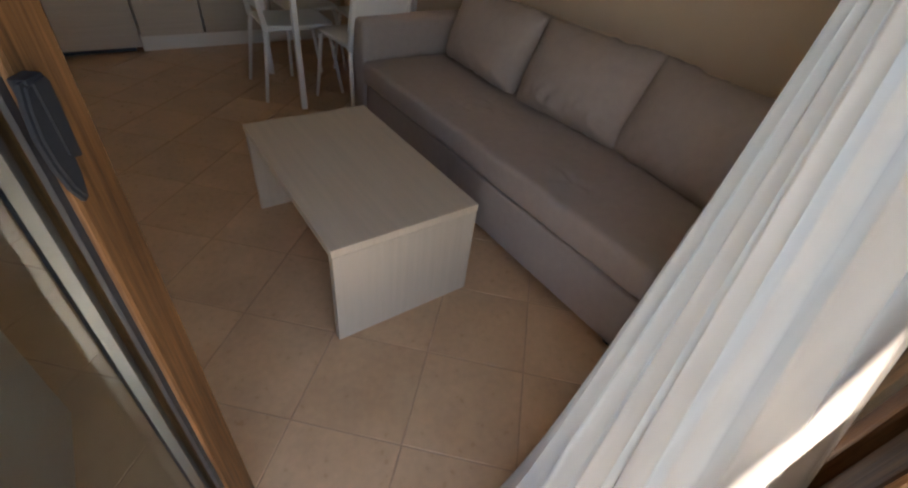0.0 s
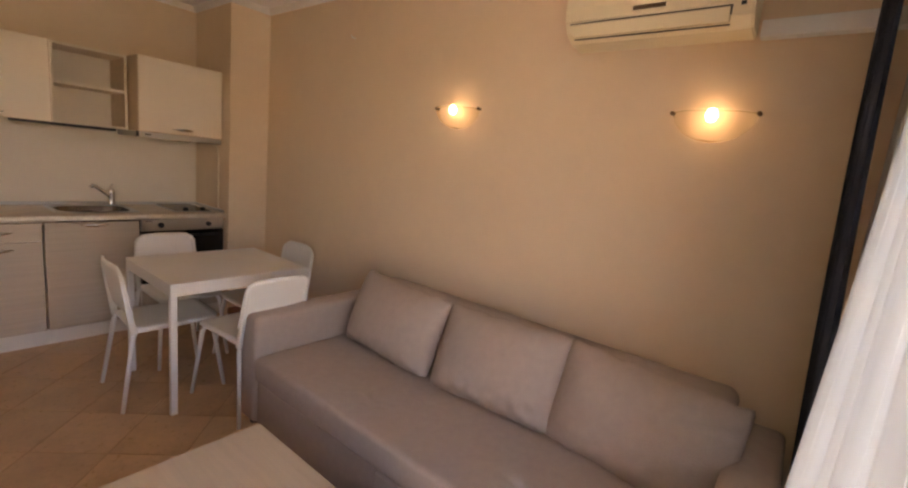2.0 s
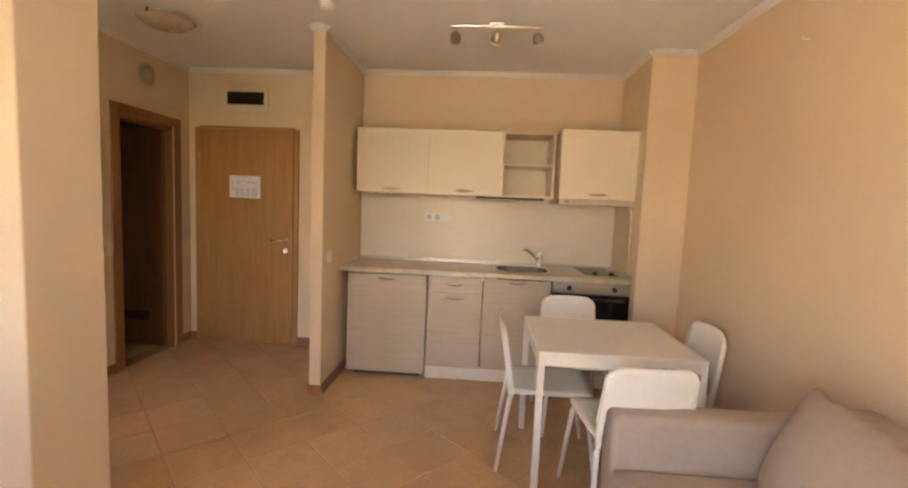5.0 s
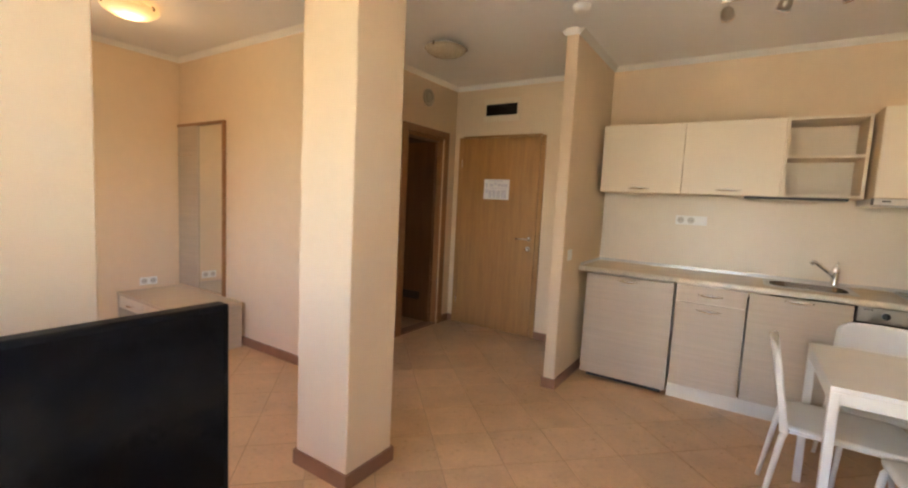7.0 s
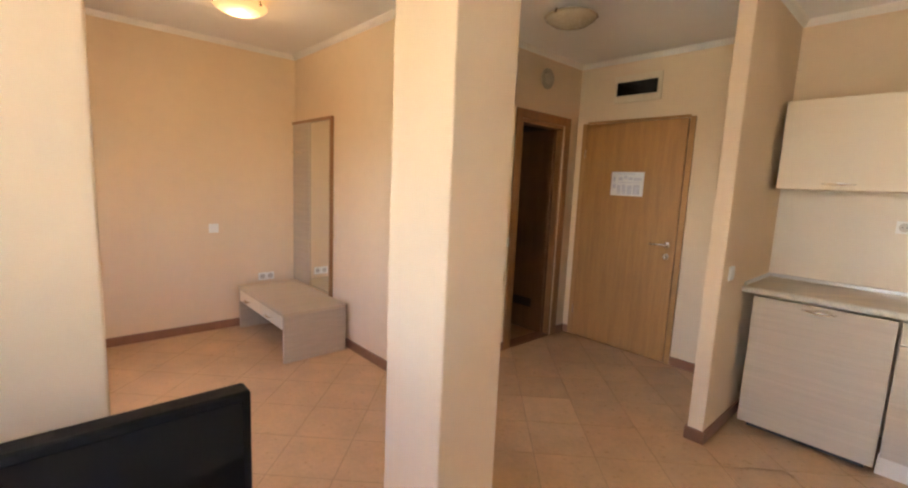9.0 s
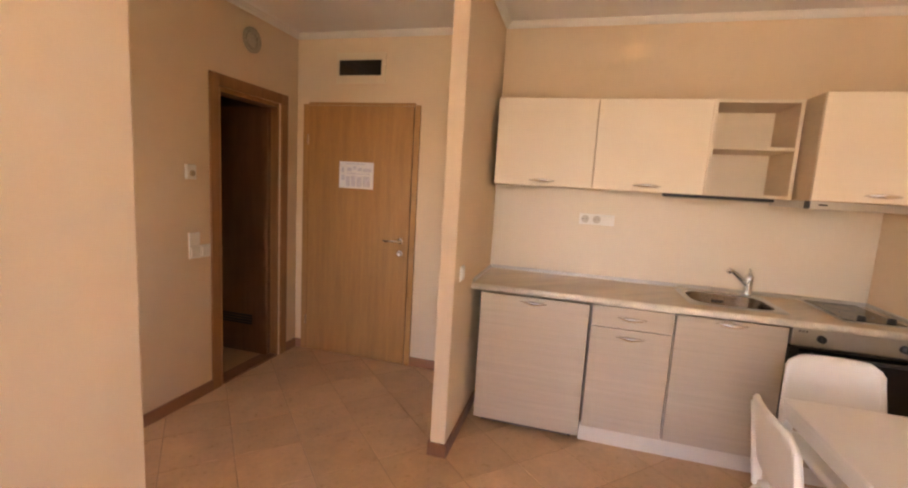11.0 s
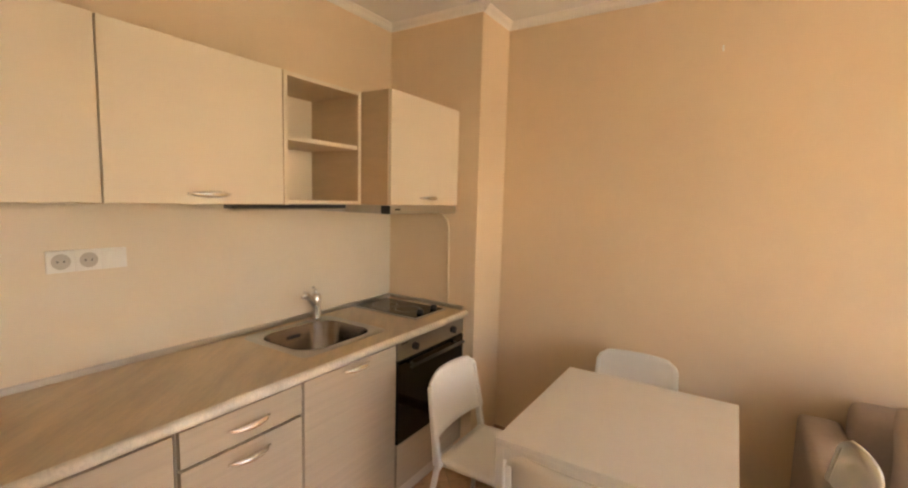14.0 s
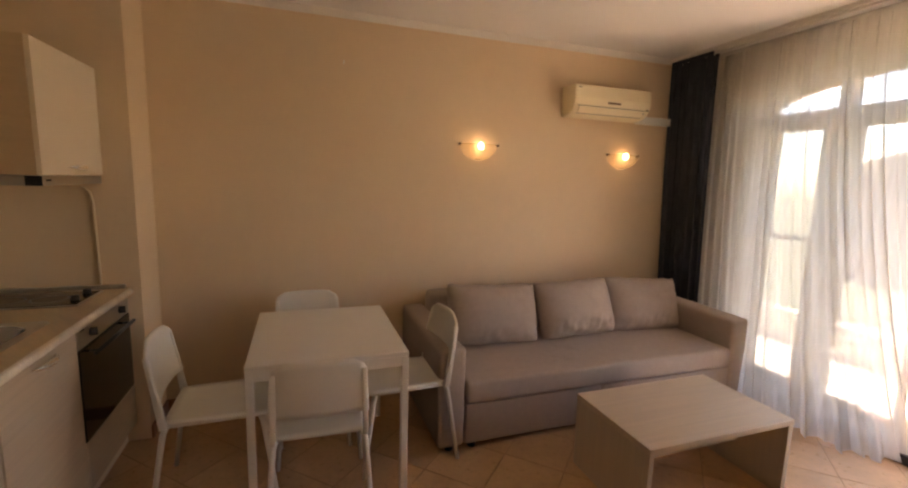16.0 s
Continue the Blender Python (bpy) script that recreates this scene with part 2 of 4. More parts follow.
def part(name, bm, mat, parent, label="", smooth=False):
    return mesh_object(name, bm, mat, parent, label, smooth)


def thing(name, x, y, z, rz, label, category, group="", kind=""):
    ob = new(name)
    ob.matrix_basis = pose(x, y, z, 0, 0, rz)
    return tagged(ob, label, category, group, kind)


def box(x0, x1, y0, y1, z0, z1, bevel=0.0, seg=2, bm=None, matrix=None):
    bm = bm or bmesh.new()
    r = bmesh.ops.create_cube(bm, size=1)
    vs = r["verts"]
    bmesh.ops.scale(bm, vec=(x1 - x0, y1 - y0, z1 - z0), verts=vs)
    bmesh.ops.translate(bm, vec=((x0 + x1) / 2, (y0 + y1) / 2, (z0 + z1) / 2), verts=vs)
    if bevel:
        es = list({e for v in vs for e in v.link_edges})
        out = bmesh.ops.bevel(bm, geom=es, offset=bevel, segments=seg, affect="EDGES", profile=0.5)
        vs = list({v for f in out["faces"] for v in f.verts} | {v for v in vs if v.is_valid})
    if matrix is not None:
        bmesh.ops.transform(bm, matrix=matrix, verts=vs)
    return bm


def tube(points, radius, sides=10, bm=None, cap=True):
    """A round bar through the points."""
    bm = bm or bmesh.new()
    pts = [Vector(p) for p in points]
    rings = []
    for i, p in enumerate(pts):
        d = (pts[min(i + 1, len(pts) - 1)] - pts[max(i - 1, 0)]).normalized()
        a = d.orthogonal().normalized() if i == 0 else (ref - d * ref.dot(d)).normalized()
        ref = a
        b = d.cross(a)
        r = radius[i] if isinstance(radius, (list, tuple)) else radius
        rings.append([bm.verts.new(p + (a * math.cos(t) + b * math.sin(t)) * r) for t in [2 * math.pi * k / sides for k in range(sides)]])
    for q, s in zip(rings, rings[1:]):
        for k in range(sides):
            bm.faces.new((q[k], q[(k + 1) % sides], s[(k + 1) % sides], s[k]))
    if cap:
        bm.faces.new(rings[0][::-1])
        bm.faces.new(rings[-1])
    return bm


def lathe(profile, sides=32, bm=None, arc=2 * math.pi, start=0.0, centre=(0, 0, 0)):
    """Turns (r, z) points round the z axis."""
    bm = bm or bmesh.new()
    full = abs(arc - 2 * math.pi) < 1e-6
    n = sides if full else sides + 1
    cols = []
    for k in range(n):
        t = start + arc * k / sides
        cols.append([bm.verts.new((centre[0] + r * math.cos(t), centre[1] + r * math.sin(t), centre[2] + z)) for r, z in profile])
    for k in range(sides):
        q, s = cols[k], cols[(k + 1) % n]
        for i in range(len(profile) - 1):
            bm.faces.new((q[i], s[i], s[i + 1], q[i + 1]))
    bmesh.ops.remove_doubles(bm, verts=bm.verts, dist=1e-5)
    return bm


def slab(outline, depth, bevel=0.0, bm=None, matrix=None):
    """A flat plate with the outline (x, y), from z = 0 up to depth."""
    bm = bm or bmesh.new()
    f = bm.faces.new([bm.verts.new((x, y, 0)) for x, y in outline])
    ext = bmesh.ops.extrude_face_region(bm, geom=[f])
    top = [v for v in ext["geom"] if isinstance(v, bmesh.types.BMVert)]
    bmesh.ops.translate(bm, vec=(0, 0, depth), verts=top)
    vs = set(top) | set(f.verts)
    bmesh.ops.recalc_face_normals(bm, faces=bm.faces)
    if bevel:
        es = [e for e in bm.edges if e.verts[0] in vs and e.verts[1] in vs and abs(e.verts[0].co.z - e.verts[1].co.z) < 1e-6]
        bmesh.ops.bevel(bm, geom=es, offset=bevel, segments=2, affect="EDGES")
    if matrix is not None:
        bmesh.ops.transform(bm, matrix=matrix, verts=bm.verts)
    return bm


def rounded(w, h, r, n=6):
    out = []
    for cx, cy, a in ((w / 2 - r, h / 2 - r, 0), (-w / 2 + r, h / 2 - r, 90), (-w / 2 + r, -h / 2 + r, 180), (w / 2 - r, -h / 2 + r, 270)):
        out += [(cx + r * math.cos(radians(a + 90 * k / n)), cy + r * math.sin(radians(a + 90 * k / n))) for k in range(n + 1)]
    return out


def join(*bms):
    out = bmesh.new()
    for b in bms:
        me = bpy.data.meshes.new("tmp")
        b.to_mesh(me)
        b.free()
        out.from_mesh(me)
        bpy.data.meshes.remove(me)
    return out


def structure(name, bm, mat, label=""):
    ob = mesh_object(name, bm, mat)
    return tagged(ob, label, name.split("_")[0], kind="structure")


# ---- large structure ----
ZC = 2.60
XS, XH, XN = 2.60, -1.73, -3.68      # sofa wall, hall wall, far wall of the nook
YK, YD, YN, YW = 0.0, 0.08, -1.90, -4.72   # kitchen back, entrance door wall, nook wall, inner face of the window wall
PX0, PX1, PY = -0.115, -0.030, -1.0   # kitchen partition and its end
XT = -0.31                            # living side of the television wall
QX0, QX1, QY0, QY1, TE = -0.735, -0.379, -2.74, -2.43, -3.68   # pillar, end of the television wall

structure("ceiling", box(-3.9, 2.9, -5.0, 0.4, ZC, ZC + 0.15), CEIL, "white painted ceiling")
structure("wall_east", box(XS, XS + 0.2, -5.0, 0.3, 0, ZC), WALL, "peach painted plaster wall")
structure("wall_kitchen", box(PX1, XS, YK, YK + 0.3, 0, ZC), WALL, "peach painted wall behind the kitchen")
structure("wall_niche_column", box(2.275, XS, -0.65, YK, 0, ZC), WALL, "peach painted column beside the oven")
structure("wall_partition", box(PX0, PX1, PY, 0.3, 0, ZC, 0.004, 2), WALL, "thin peach partition between hall and kitchen")
structure("wall_pillar", box(QX0, QX1, QY0, QY1, 0, ZC, 0.006, 2), WALL, "square peach pillar")
structure("wall_television", box(XT - 0.16, XT, YW, TE, 0, ZC, 0.006, 2), WALL, "peach wall behind the television")
structure("wall_nook_north", box(XN, XH - 0.12, YN, YN + 0.12, 0, ZC), WALL, "peach wall with the wardrobe mirror")
structure("wall_nook_west", box(XN - 0.15, XN, -5.0, YN, 0, ZC), WALL, "peach far wall of the sleeping nook")


def wall_with_hole(name, axis, at0, at1, a0, a1, h0, h1, htop, label, hbot=0.0):
    bm = bmesh.new()
    for lo, hi, z0, z1 in ((a0, h0, 0, ZC), (h1, a1, 0, ZC), (h0, h1, htop, ZC)):
        if axis == "x":
            box(at0, at1, lo, hi, z0, z1, bm=bm)
        else:
            box(lo, hi, at0, at1, z0, z1, bm=bm)
    return structure(name, bm, WALL, label)


wall_with_hole("wall_hall", "x", XH - 0.12, XH, YN, YD + 0.2, -0.75, -0.15, 2.02, "peach hall wall with the bathroom doorway")
wall_with_hole("wall_entrance", "y", YD, YD + 0.2, XH, PX0, -1.63, -0.69, 2.03, "peach wall round the entrance door")
# corridor side of the entrance door; bathroom coloured dark to stand for its shade
structure("wall_corridor", box(XH, PX0, YD + 0.21, YD + 0.26, 0, 2.3), OUTWALL)
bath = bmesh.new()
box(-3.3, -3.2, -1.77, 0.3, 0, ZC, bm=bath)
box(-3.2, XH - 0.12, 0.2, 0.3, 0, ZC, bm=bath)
structure("wall_bathroom", bath, BATHSHADE, "bathroom walls coloured dark for the unlit room")
structure("wall_bath_ceiling", box(-3.2, XH - 0.125, -1.77, 0.2, 2.4, 2.45), CEIL)

# window wall with an arched head
WX0, WX1, SPRING, RISE = 0.02, 1.96, 2.10, 0.24


def arch_z(x):
    u = (x - (WX0 + WX1) / 2) / ((WX1 - WX0) / 2)
    return SPRING + RISE * math.sqrt(max(0.0, 1 - u * u))


bm = bmesh.new()
# opening of the assumed nook window, placed and sized for its daylight
NX0, NX1, NZ0, NZ1 = -1.85, -0.90, 0.90, 2.12
NXM = (NX0 + NX1) / 2
box(XN, NX0, YW - 0.22, YW, 0, ZC, bm=bm)
box(NX1, WX0, YW - 0.22, YW, 0, ZC, bm=bm)
box(NX0, NX1, YW - 0.22, YW, 0, NZ0, bm=bm)
box(NX0, NX1, YW - 0.22, YW, NZ1, ZC, bm=bm)
box(WX1, XS, YW - 0.22, YW, 0, ZC, bm=bm)
n = 28
for i in range(n):
    xa, xb = WX0 + (WX1 - WX0) * i / n, WX0 + (WX1 - WX0) * (i + 1) / n
    za, zb = arch_z(xa), arch_z(xb)
    v = [bm.verts.new(p) for p in ((xa, YW, za), (xb, YW, zb), (xb, YW, ZC), (xa, YW, ZC), (xa, YW - 0.22, za), (xb, YW - 0.22, zb), (xb, YW - 0.22, ZC), (xa, YW - 0.22, ZC))]
    for q in ((0, 1, 2, 3), (5, 4, 7, 6), (4, 5, 1, 0)):
        bm.faces.new([v[k] for k in q])
structure("wall_window", bm, WALL, "peach wall with an arched balcony window")

# cornice strips
bm = bmesh.new()
C = 0.038


def cornice(x0, y0, x1, y1, nx, ny):
    """A small coved strip along a wall from (x0, y0) to (x1, y1); (nx, ny) points into the room."""
    prof = [(0.0, 0.0), (0.0, -C), (0.008, -C), (0.02, -0.028), (0.03, -0.012), (C, -0.006), (C, 0.0)]
    a = [bm.verts.new((x0 + nx * d, y0 + ny * d, ZC + z)) for d, z in prof]
    b = [bm.verts.new((x1 + nx * d, y1 + ny * d, ZC + z)) for d, z in prof]
    for i in range(len(prof) - 1):
        bm.faces.new((a[i], a[i + 1], b[i + 1], b[i]))
    bm.faces.new(a)
    bm.faces.new(b[::-1])


for seg in ((XS, -4.72, XS, -0.65, -1, 0), (2.275, -0.65, XS, -0.65, 0, -1), (2.275, -0.65, 2.275, 0, -1, 0), (PX1, 0, 2.275, 0, 0, -1), (PX1, PY, PX1, 0, 1, 0), (PX0, PY, PX1, PY, 0, -1),
            (PX0, PY, PX0, YD, -1, 0), (XH, YD, PX0, YD, 0, -1), (XH, YN, XH, YD, 1, 0), (XN, YN, XH, YN, 0, -1), (XN, YW, XN, YN, 1, 0)):
    cornice(*seg)
bmesh.ops.recalc_face_normals(bm, faces=bm.faces)
structure("trim_cornice", bm, CORNICE, "narrow white plaster cornice")

# skirting
bm = bmesh.new()
B, BT = 0.075, 0.012
for x0, x1, y0, y1 in ((XS - BT, XS, -4.72, -0.65), (2.275, XS - BT, -0.65 - BT, -0.65), (PX1, PX1 + BT, PY, -0.3), (PX0 - BT, PX1 + BT, PY - BT, PY), (PX0 - BT, PX0, PY, YD), (-0.655, PX0 - BT, YD - BT, YD),
                       (XH, -1.665, YD - BT, YD), (XH, XH + BT, -0.07, YD - BT), (XH, XH + BT, YN, -0.835), (XN, XH + BT, YN - BT, YN), (XN, XN + BT, -4.72, YN - BT),
                       (QX0 - BT, QX1 + BT, QY0 - BT, QY0), (QX0 - BT, QX1 + BT, QY1, QY1 + BT), (QX1, QX1 + BT, QY0, QY1), (QX0 - BT, QX0, QY0, QY1),
                       (XT, XT + BT, -4.72, TE), (XT - 0.16, XT + BT, TE, TE + BT), (WX1, XS - BT, YW, YW + BT)):
    box(x0, x1, y0, y1, 0, B, bm=bm)
structure("baseboard", bm, SKIRT, "brown tiled skirting")

# ---- doors ----


def lever_handle(parent, x, z, face_y, sign=-1):
    """Chrome lever with its rosette and a keyhole plate, on a door face whose outside is towards -y."""
    part("door_handle", join(
        lathe([(0, 0.0), (0.026, 0.0), (0.026, 0.008), (0, 0.009)], 20),
        tube([(0, 0, 0.005), (0, 0, 0.045), (-0.012, 0, 0.055), (-0.125, 0, 0.055)], 0.009)), CHROME, parent, "satin chrome lever handle", True).matrix_basis = pose(x, face_y, z, 90, 0, 0)
    part("keyhole_plate", join(lathe([(0, 0.0), (0.026, 0.0), (0.026, 0.008), (0.011, 0.009), (0.011, 0.004), (0, 0.004)], 20)), CHROME, parent, "round chrome lock rosette", True).matrix_basis = pose(x, face_y, z - 0.1, 90, 0, 0)


door = thing("door_1", -1.16, YD, 0, 0, "closed light oak veneer entrance door", "door", kind="structure")
part("door_leaf", box(-0.445, 0.455, -0.022, 0.02, 0.008, 2.05, 0.003), OAK, door)
fr = bmesh.new()
box(0.462, 0.505, -0.018, 0.1, 0, 2.06, 0.003, bm=fr)
box(-0.505, -0.452, -0.014, 0.1, 0, 2.06, 0.003, bm=fr)
box(-0.452, 0.462, -0.014, 0.1, 2.054, 2.075, bm=fr)
part("door_frame", fr, OAK, door)
lever_handle(door, 0.39, 1.015, -0.022)
for z in (0.27, 1.78):
    part("hinge", tube([(-0.45, -0.026, z - 0.04), (-0.45, -0.026, z + 0.04)], 0.008), CHROME, door, "small chrome hinge")

notice = thing("notice", -1.17, YD - 0.0245, 1.51, 0, "printed white notice sheet taped to the entrance door", "notice")
part("sheet", box(-0.15, 0.15, -0.001, 0.0005, -0.105, 0.105), PAPER, notice)
pr = bmesh.new()
for x0, x1, z0, z1 in ((-0.09, 0.07, 0.085, 0.095), (-0.13, -0.11, 0.02, 0.06), (-0.13, -0.10, -0.04, 0.0), (-0.09, -0.055, -0.09, -0.01), (-0.045, -0.005, -0.09, -0.005), (0.005, 0.05, -0.09, -0.01), (0.06, 0.12, -0.09, -0.005),
                       (-0.08, -0.04, 0.03, 0.06), (-0.03, 0.0, 0.045, 0.07), (0.01, 0.05, 0.035, 0.06), (0.06, 0.13, 0.03, 0.055), (-0.08, 0.12, 0.008, 0.016)):
    box(x0, x1, -0.0022, -0.0012, z0, z1, bm=pr)
part("print", pr, INK, notice, "grey-blue print")

fuse = thing("fuse_box", -1.165, YD, 2.335, 0, "cream flush fuse box with a dark smoked window", "fuse box")
fb = bmesh.new()
for x0, x1, z0, z1 in ((-0.21, 0.21, 0.06, 0.115), (-0.21, 0.21, -0.115, -0.055), (-0.21, -0.185, -0.055, 0.06), (0.175, 0.21, -0.055, 0.06)):
    box(x0, x1, -0.016, 0.004, z0, z1, 0.003, bm=fb)
part("frame", fb, PAINTEDPL, fuse)
part("window", box(-0.185, 0.175, -0.010, -0.004, -0.055, 0.06), BLACKGLASS, fuse, "smoked dark flap")

bathdoor = thing("door_2", XH, -0.45, 0, 0, "bathroom doorway with brown oak casing and an opened leaf in painted shade", "door", kind="structure")
cs = bmesh.new()
box(-0.004, 0.014, -0.39, -0.315, 0, 2.095, 0.003, bm=cs)
box(-0.004, 0.014, 0.315, 0.39, 0, 2.095, 0.003, bm=cs)
box(-0.004, 0.014, -0.315, 0.315, 2.02, 2.095, 0.003, bm=cs)
part("casing", cs, OAKDARK, bathdoor)
ln = bmesh.new()
box(-0.14, -0.004, -0.315, -0.285, 0, 2.02, bm=ln)
box(-0.14, -0.004, 0.285, 0.315, 0, 2.02, bm=ln)
box(-0.14, -0.004, -0.285, 0.285, 1.99, 2.02, bm=ln)
part("lining", ln, OAKDARK, bathdoor)
# the leaf's shade is put into its colour
leaf = part("door_leaf", box(-0.70, -0.06, 0.24, 0.278, 0.01, 1.985, 0.003), SHADEOAK, bathdoor, "oak leaf coloured darker for the unlit bathroom")
part("vent_grille", join(*[box(-0.52, -0.2, 0.230, 0.239, 0.25 + 0.022 * k, 0.264 + 0.022 * k) for k in range(4)]), BLACKPL, leaf, "black ventilation grille")
part("threshold", box(-0.12, 0.008, -0.285, 0.285, 0.0, 0.012, 0.003), SKIRT, bathdoor)

# ---- balcony window, door leaf and curtains ----
win = thing("window_1", 0, YW - 0.13, 0, 0, "arched balcony window with varnished brown frames", "window", kind="structure")
fb = bmesh.new()
F = 0.07
box(WX1 - F, WX1, -0.035, 0.035, 0.06, SPRING, 0.004, bm=fb)
box(WX0, WX0 + F, -0.035, 0.035, 0.06, SPRING, 0.004, bm=fb)
box(1.37, 1.46, -0.035, 0.035, 0.06, arch_z(1.41) - 0.02, 0.004, bm=fb)
box(0.78, 0.86, -0.035, 0.035, 0.06, arch_z(0.82) - 0.02, 0.004, bm=fb)
box(WX0 + F, WX1 - F, -0.03, 0.03, 2.01, 2.08, 0.004, bm=fb)
for i in range(24):
    xa, xb = WX0 + (WX1 - WX0) * i / 24, WX0 + (WX1 - WX0) * (i + 1) / 24
    v = [fb.verts.new(p) for s in (-0.035, 0.035) for p in ((xa, s, arch_z(xa) - F), (xb, s, arch_z(xb) - F), (xb, s, arch_z(xb)), (xa, s, arch_z(xa)))]
    for q in ((0, 1, 2, 3), (7, 6, 5, 4), (0, 4, 5, 1)):
        fb.faces.new([v[k] for k in q])
part("window_frame", fb, BALWOOD, win)
for x0, x1 in ((0.86, 1.37), (1.46, WX1 - F)):
    sash = bmesh.new()
    for a, b, z0, z1 in ((x0, x0 + 0.06, 0.08, 2.01), (x1 - 0.06, x1, 0.08, 2.01), (x0 + 0.06, x1 - 0.06, 0.08, 0.17), (x0 + 0.06, x1 - 0.06, 1.95, 2.01)):
        box(a, b, -0.025, 0.045, z0, z1, 0.004, bm=sash)
    sh = part("sash", sash, BALWOOD, win)
    pane = part("pane", box(x0 + 0.06, x1 - 0.06, -0.004, 0.004, 0.17, 1.95), DIMGLASS, sh, "glass pane tinted to dim and cool the view outside")
    pane.visible_shadow = False
for x0, x1 in ((WX0 + F, 0.78), (0.86, 1.37), (1.46, WX1 - F)):
    zt = min(arch_z(x0 + 0.02), arch_z(x1 - 0.02)) - 0.05
    pane = part("pane", box(x0, x1, -0.004, 0.004, 2.08, max(zt, 2.1)), DIMGLASS, win, "glass pane tinted to dim and cool the view outside")
    pane.visible_shadow = False
part("window_sill", box(WX0, WX1, -0.09, 0.13, 0.0, 0.058, 0.004), BLACKPL, win, "dark metal threshold")

# assumed nook window, out of view, added to light nook and hall
nw = thing("window_2", 0, YW - 0.13, 0, 0, "unseen brown-framed window assumed for daylight in nook and hall", "window", kind="structure")
fb = bmesh.new()
for x0, x1, z0, z1 in ((NX0, NX0 + F, NZ0, NZ1), (NX1 - F, NX1, NZ0, NZ1), (NXM - 0.04, NXM + 0.04, NZ0 + F, NZ1 - F), (NX0 + F, NX1 - F, NZ0, NZ0 + F), (NX0 + F, NX1 - F, NZ1 - F, NZ1)):
    box(x0, x1, -0.035, 0.035, z0, z1, 0.004, bm=fb)
part("window_frame", fb, BALWOOD, nw)
for x0, x1 in ((NX0 + F, NXM - 0.04), (NXM + 0.04, NX1 - F)):
    pane = part("pane", box(x0, x1, -0.004, 0.004, NZ0 + F, NZ1 - F), GLASS, nw, "clear glass pane")
    pane.visible_shadow = False

# inward-opened balcony door
leaf = thing("balcony_door", 0.10, YW - 0.075, 0.07, 61, "open varnished wood balcony door with double glazing", "door", kind="structure")
W = 0.695
st = bmesh.new()
box(0.0, 0.075, -0.03, 0.03, 0, 1.92, 0.006, bm=st)
box(W - 0.075, W, -0.03, 0.03, 0, 1.92, 0.006, bm=st)
box(0.075, W - 0.075, -0.03, 0.03, 0, 0.1, 0.006, bm=st)
box(0.075, W - 0.075, -0.03, 0.03, 1.84, 1.92, 0.006, bm=st)
part("door_frame", st, BALWOOD, leaf)
gk = bmesh.new()
for y in (-0.024, 0.018):
    box(0.075, 0.085, y, y + 0.006, 0.1, 1.84, bm=gk)
    box(W - 0.085, W - 0.075, y, y + 0.006, 0.1, 1.84, bm=gk)
    box(0.085, W - 0.085, y, y + 0.006, 0.1, 0.11, bm=gk)
part("gasket", gk, BLACKPL, leaf, "black rubber gasket")
sp = bmesh.new()
box(W - 0.096, W - 0.086, -0.008, 0.008, 0.11, 1.83, bm=sp)
box(0.086, 0.096, -0.008, 0.008, 0.11, 1.83, bm=sp)
box(0.096, W - 0.096, -0.008, 0.008, 0.11, 0.12, bm=sp)
part("spacer_bar", sp, CHROME, leaf, "perforated aluminium spacer")
pane = part("pane", box(0.078, W - 0.078, -0.012, 0.012, 0.1, 1.84), DOORGLASS, leaf, "clear double-glazed pane")
pane.visible_shadow = False
block = slab([(-0.006, -0.022), (0.017, -0.030), (0.020, 0.045), (0.014, 0.056), (-0.008, 0.056)], 0.030, 0.004)
tab = slab([(-0.014, 0.054), (0.008, 0.056), (0.010, 0.0), (0.007, -0.045), (0.001, -0.070), (-0.006, -0.072), (-0.016, -0.052), (-0.023, -0.022), (-0.025, 0.006), (-0.021, 0.034)], 0.015, 0.004, matrix=Matrix.Translation((0, 0, 0.012)))
handle = part("door_handle", join(block, tab), MATTEBLACK, leaf, "black pull handle")
handle.matrix_basis = pose(W - 0.076, -0.03, 0.998, 90, 0, 0) @ Matrix.Diagonal((0.9, 0.9, 0.6, 1))
lever = part("inner_lever", join(
    lathe([(0, 0.0), (0.017, 0.0), (0.017, 0.008), (0.012, 0.012), (0, 0.012)], 20),
    tube([(0, 0, 0.008), (0, 0, 0.042), (-0.012, 0, 0.05), (-0.125, 0, 0.05)], [0.009, 0.009, 0.010, 0.009])), STEEL, leaf, "grey metal lever on the room side", True)
lever.matrix_basis = pose(W - 0.038, 0.03, 0.99, -90, 0, 0)


def along(points, u):
    """The place at the share u of a bent line."""
    d = [0.0]
    for p, q in zip(points, points[1:]):
        d.append(d[-1] + math.dist(p, q))
    s = u * d[-1]
    for k in range(len(points) - 1):
        if s <= d[k + 1] + 1e-9:
            w = (s - d[k]) / (d[k + 1] - d[k])
            return [a + (b - a) * w for a, b in zip(points[k], points[k + 1])]
    return points[-1]


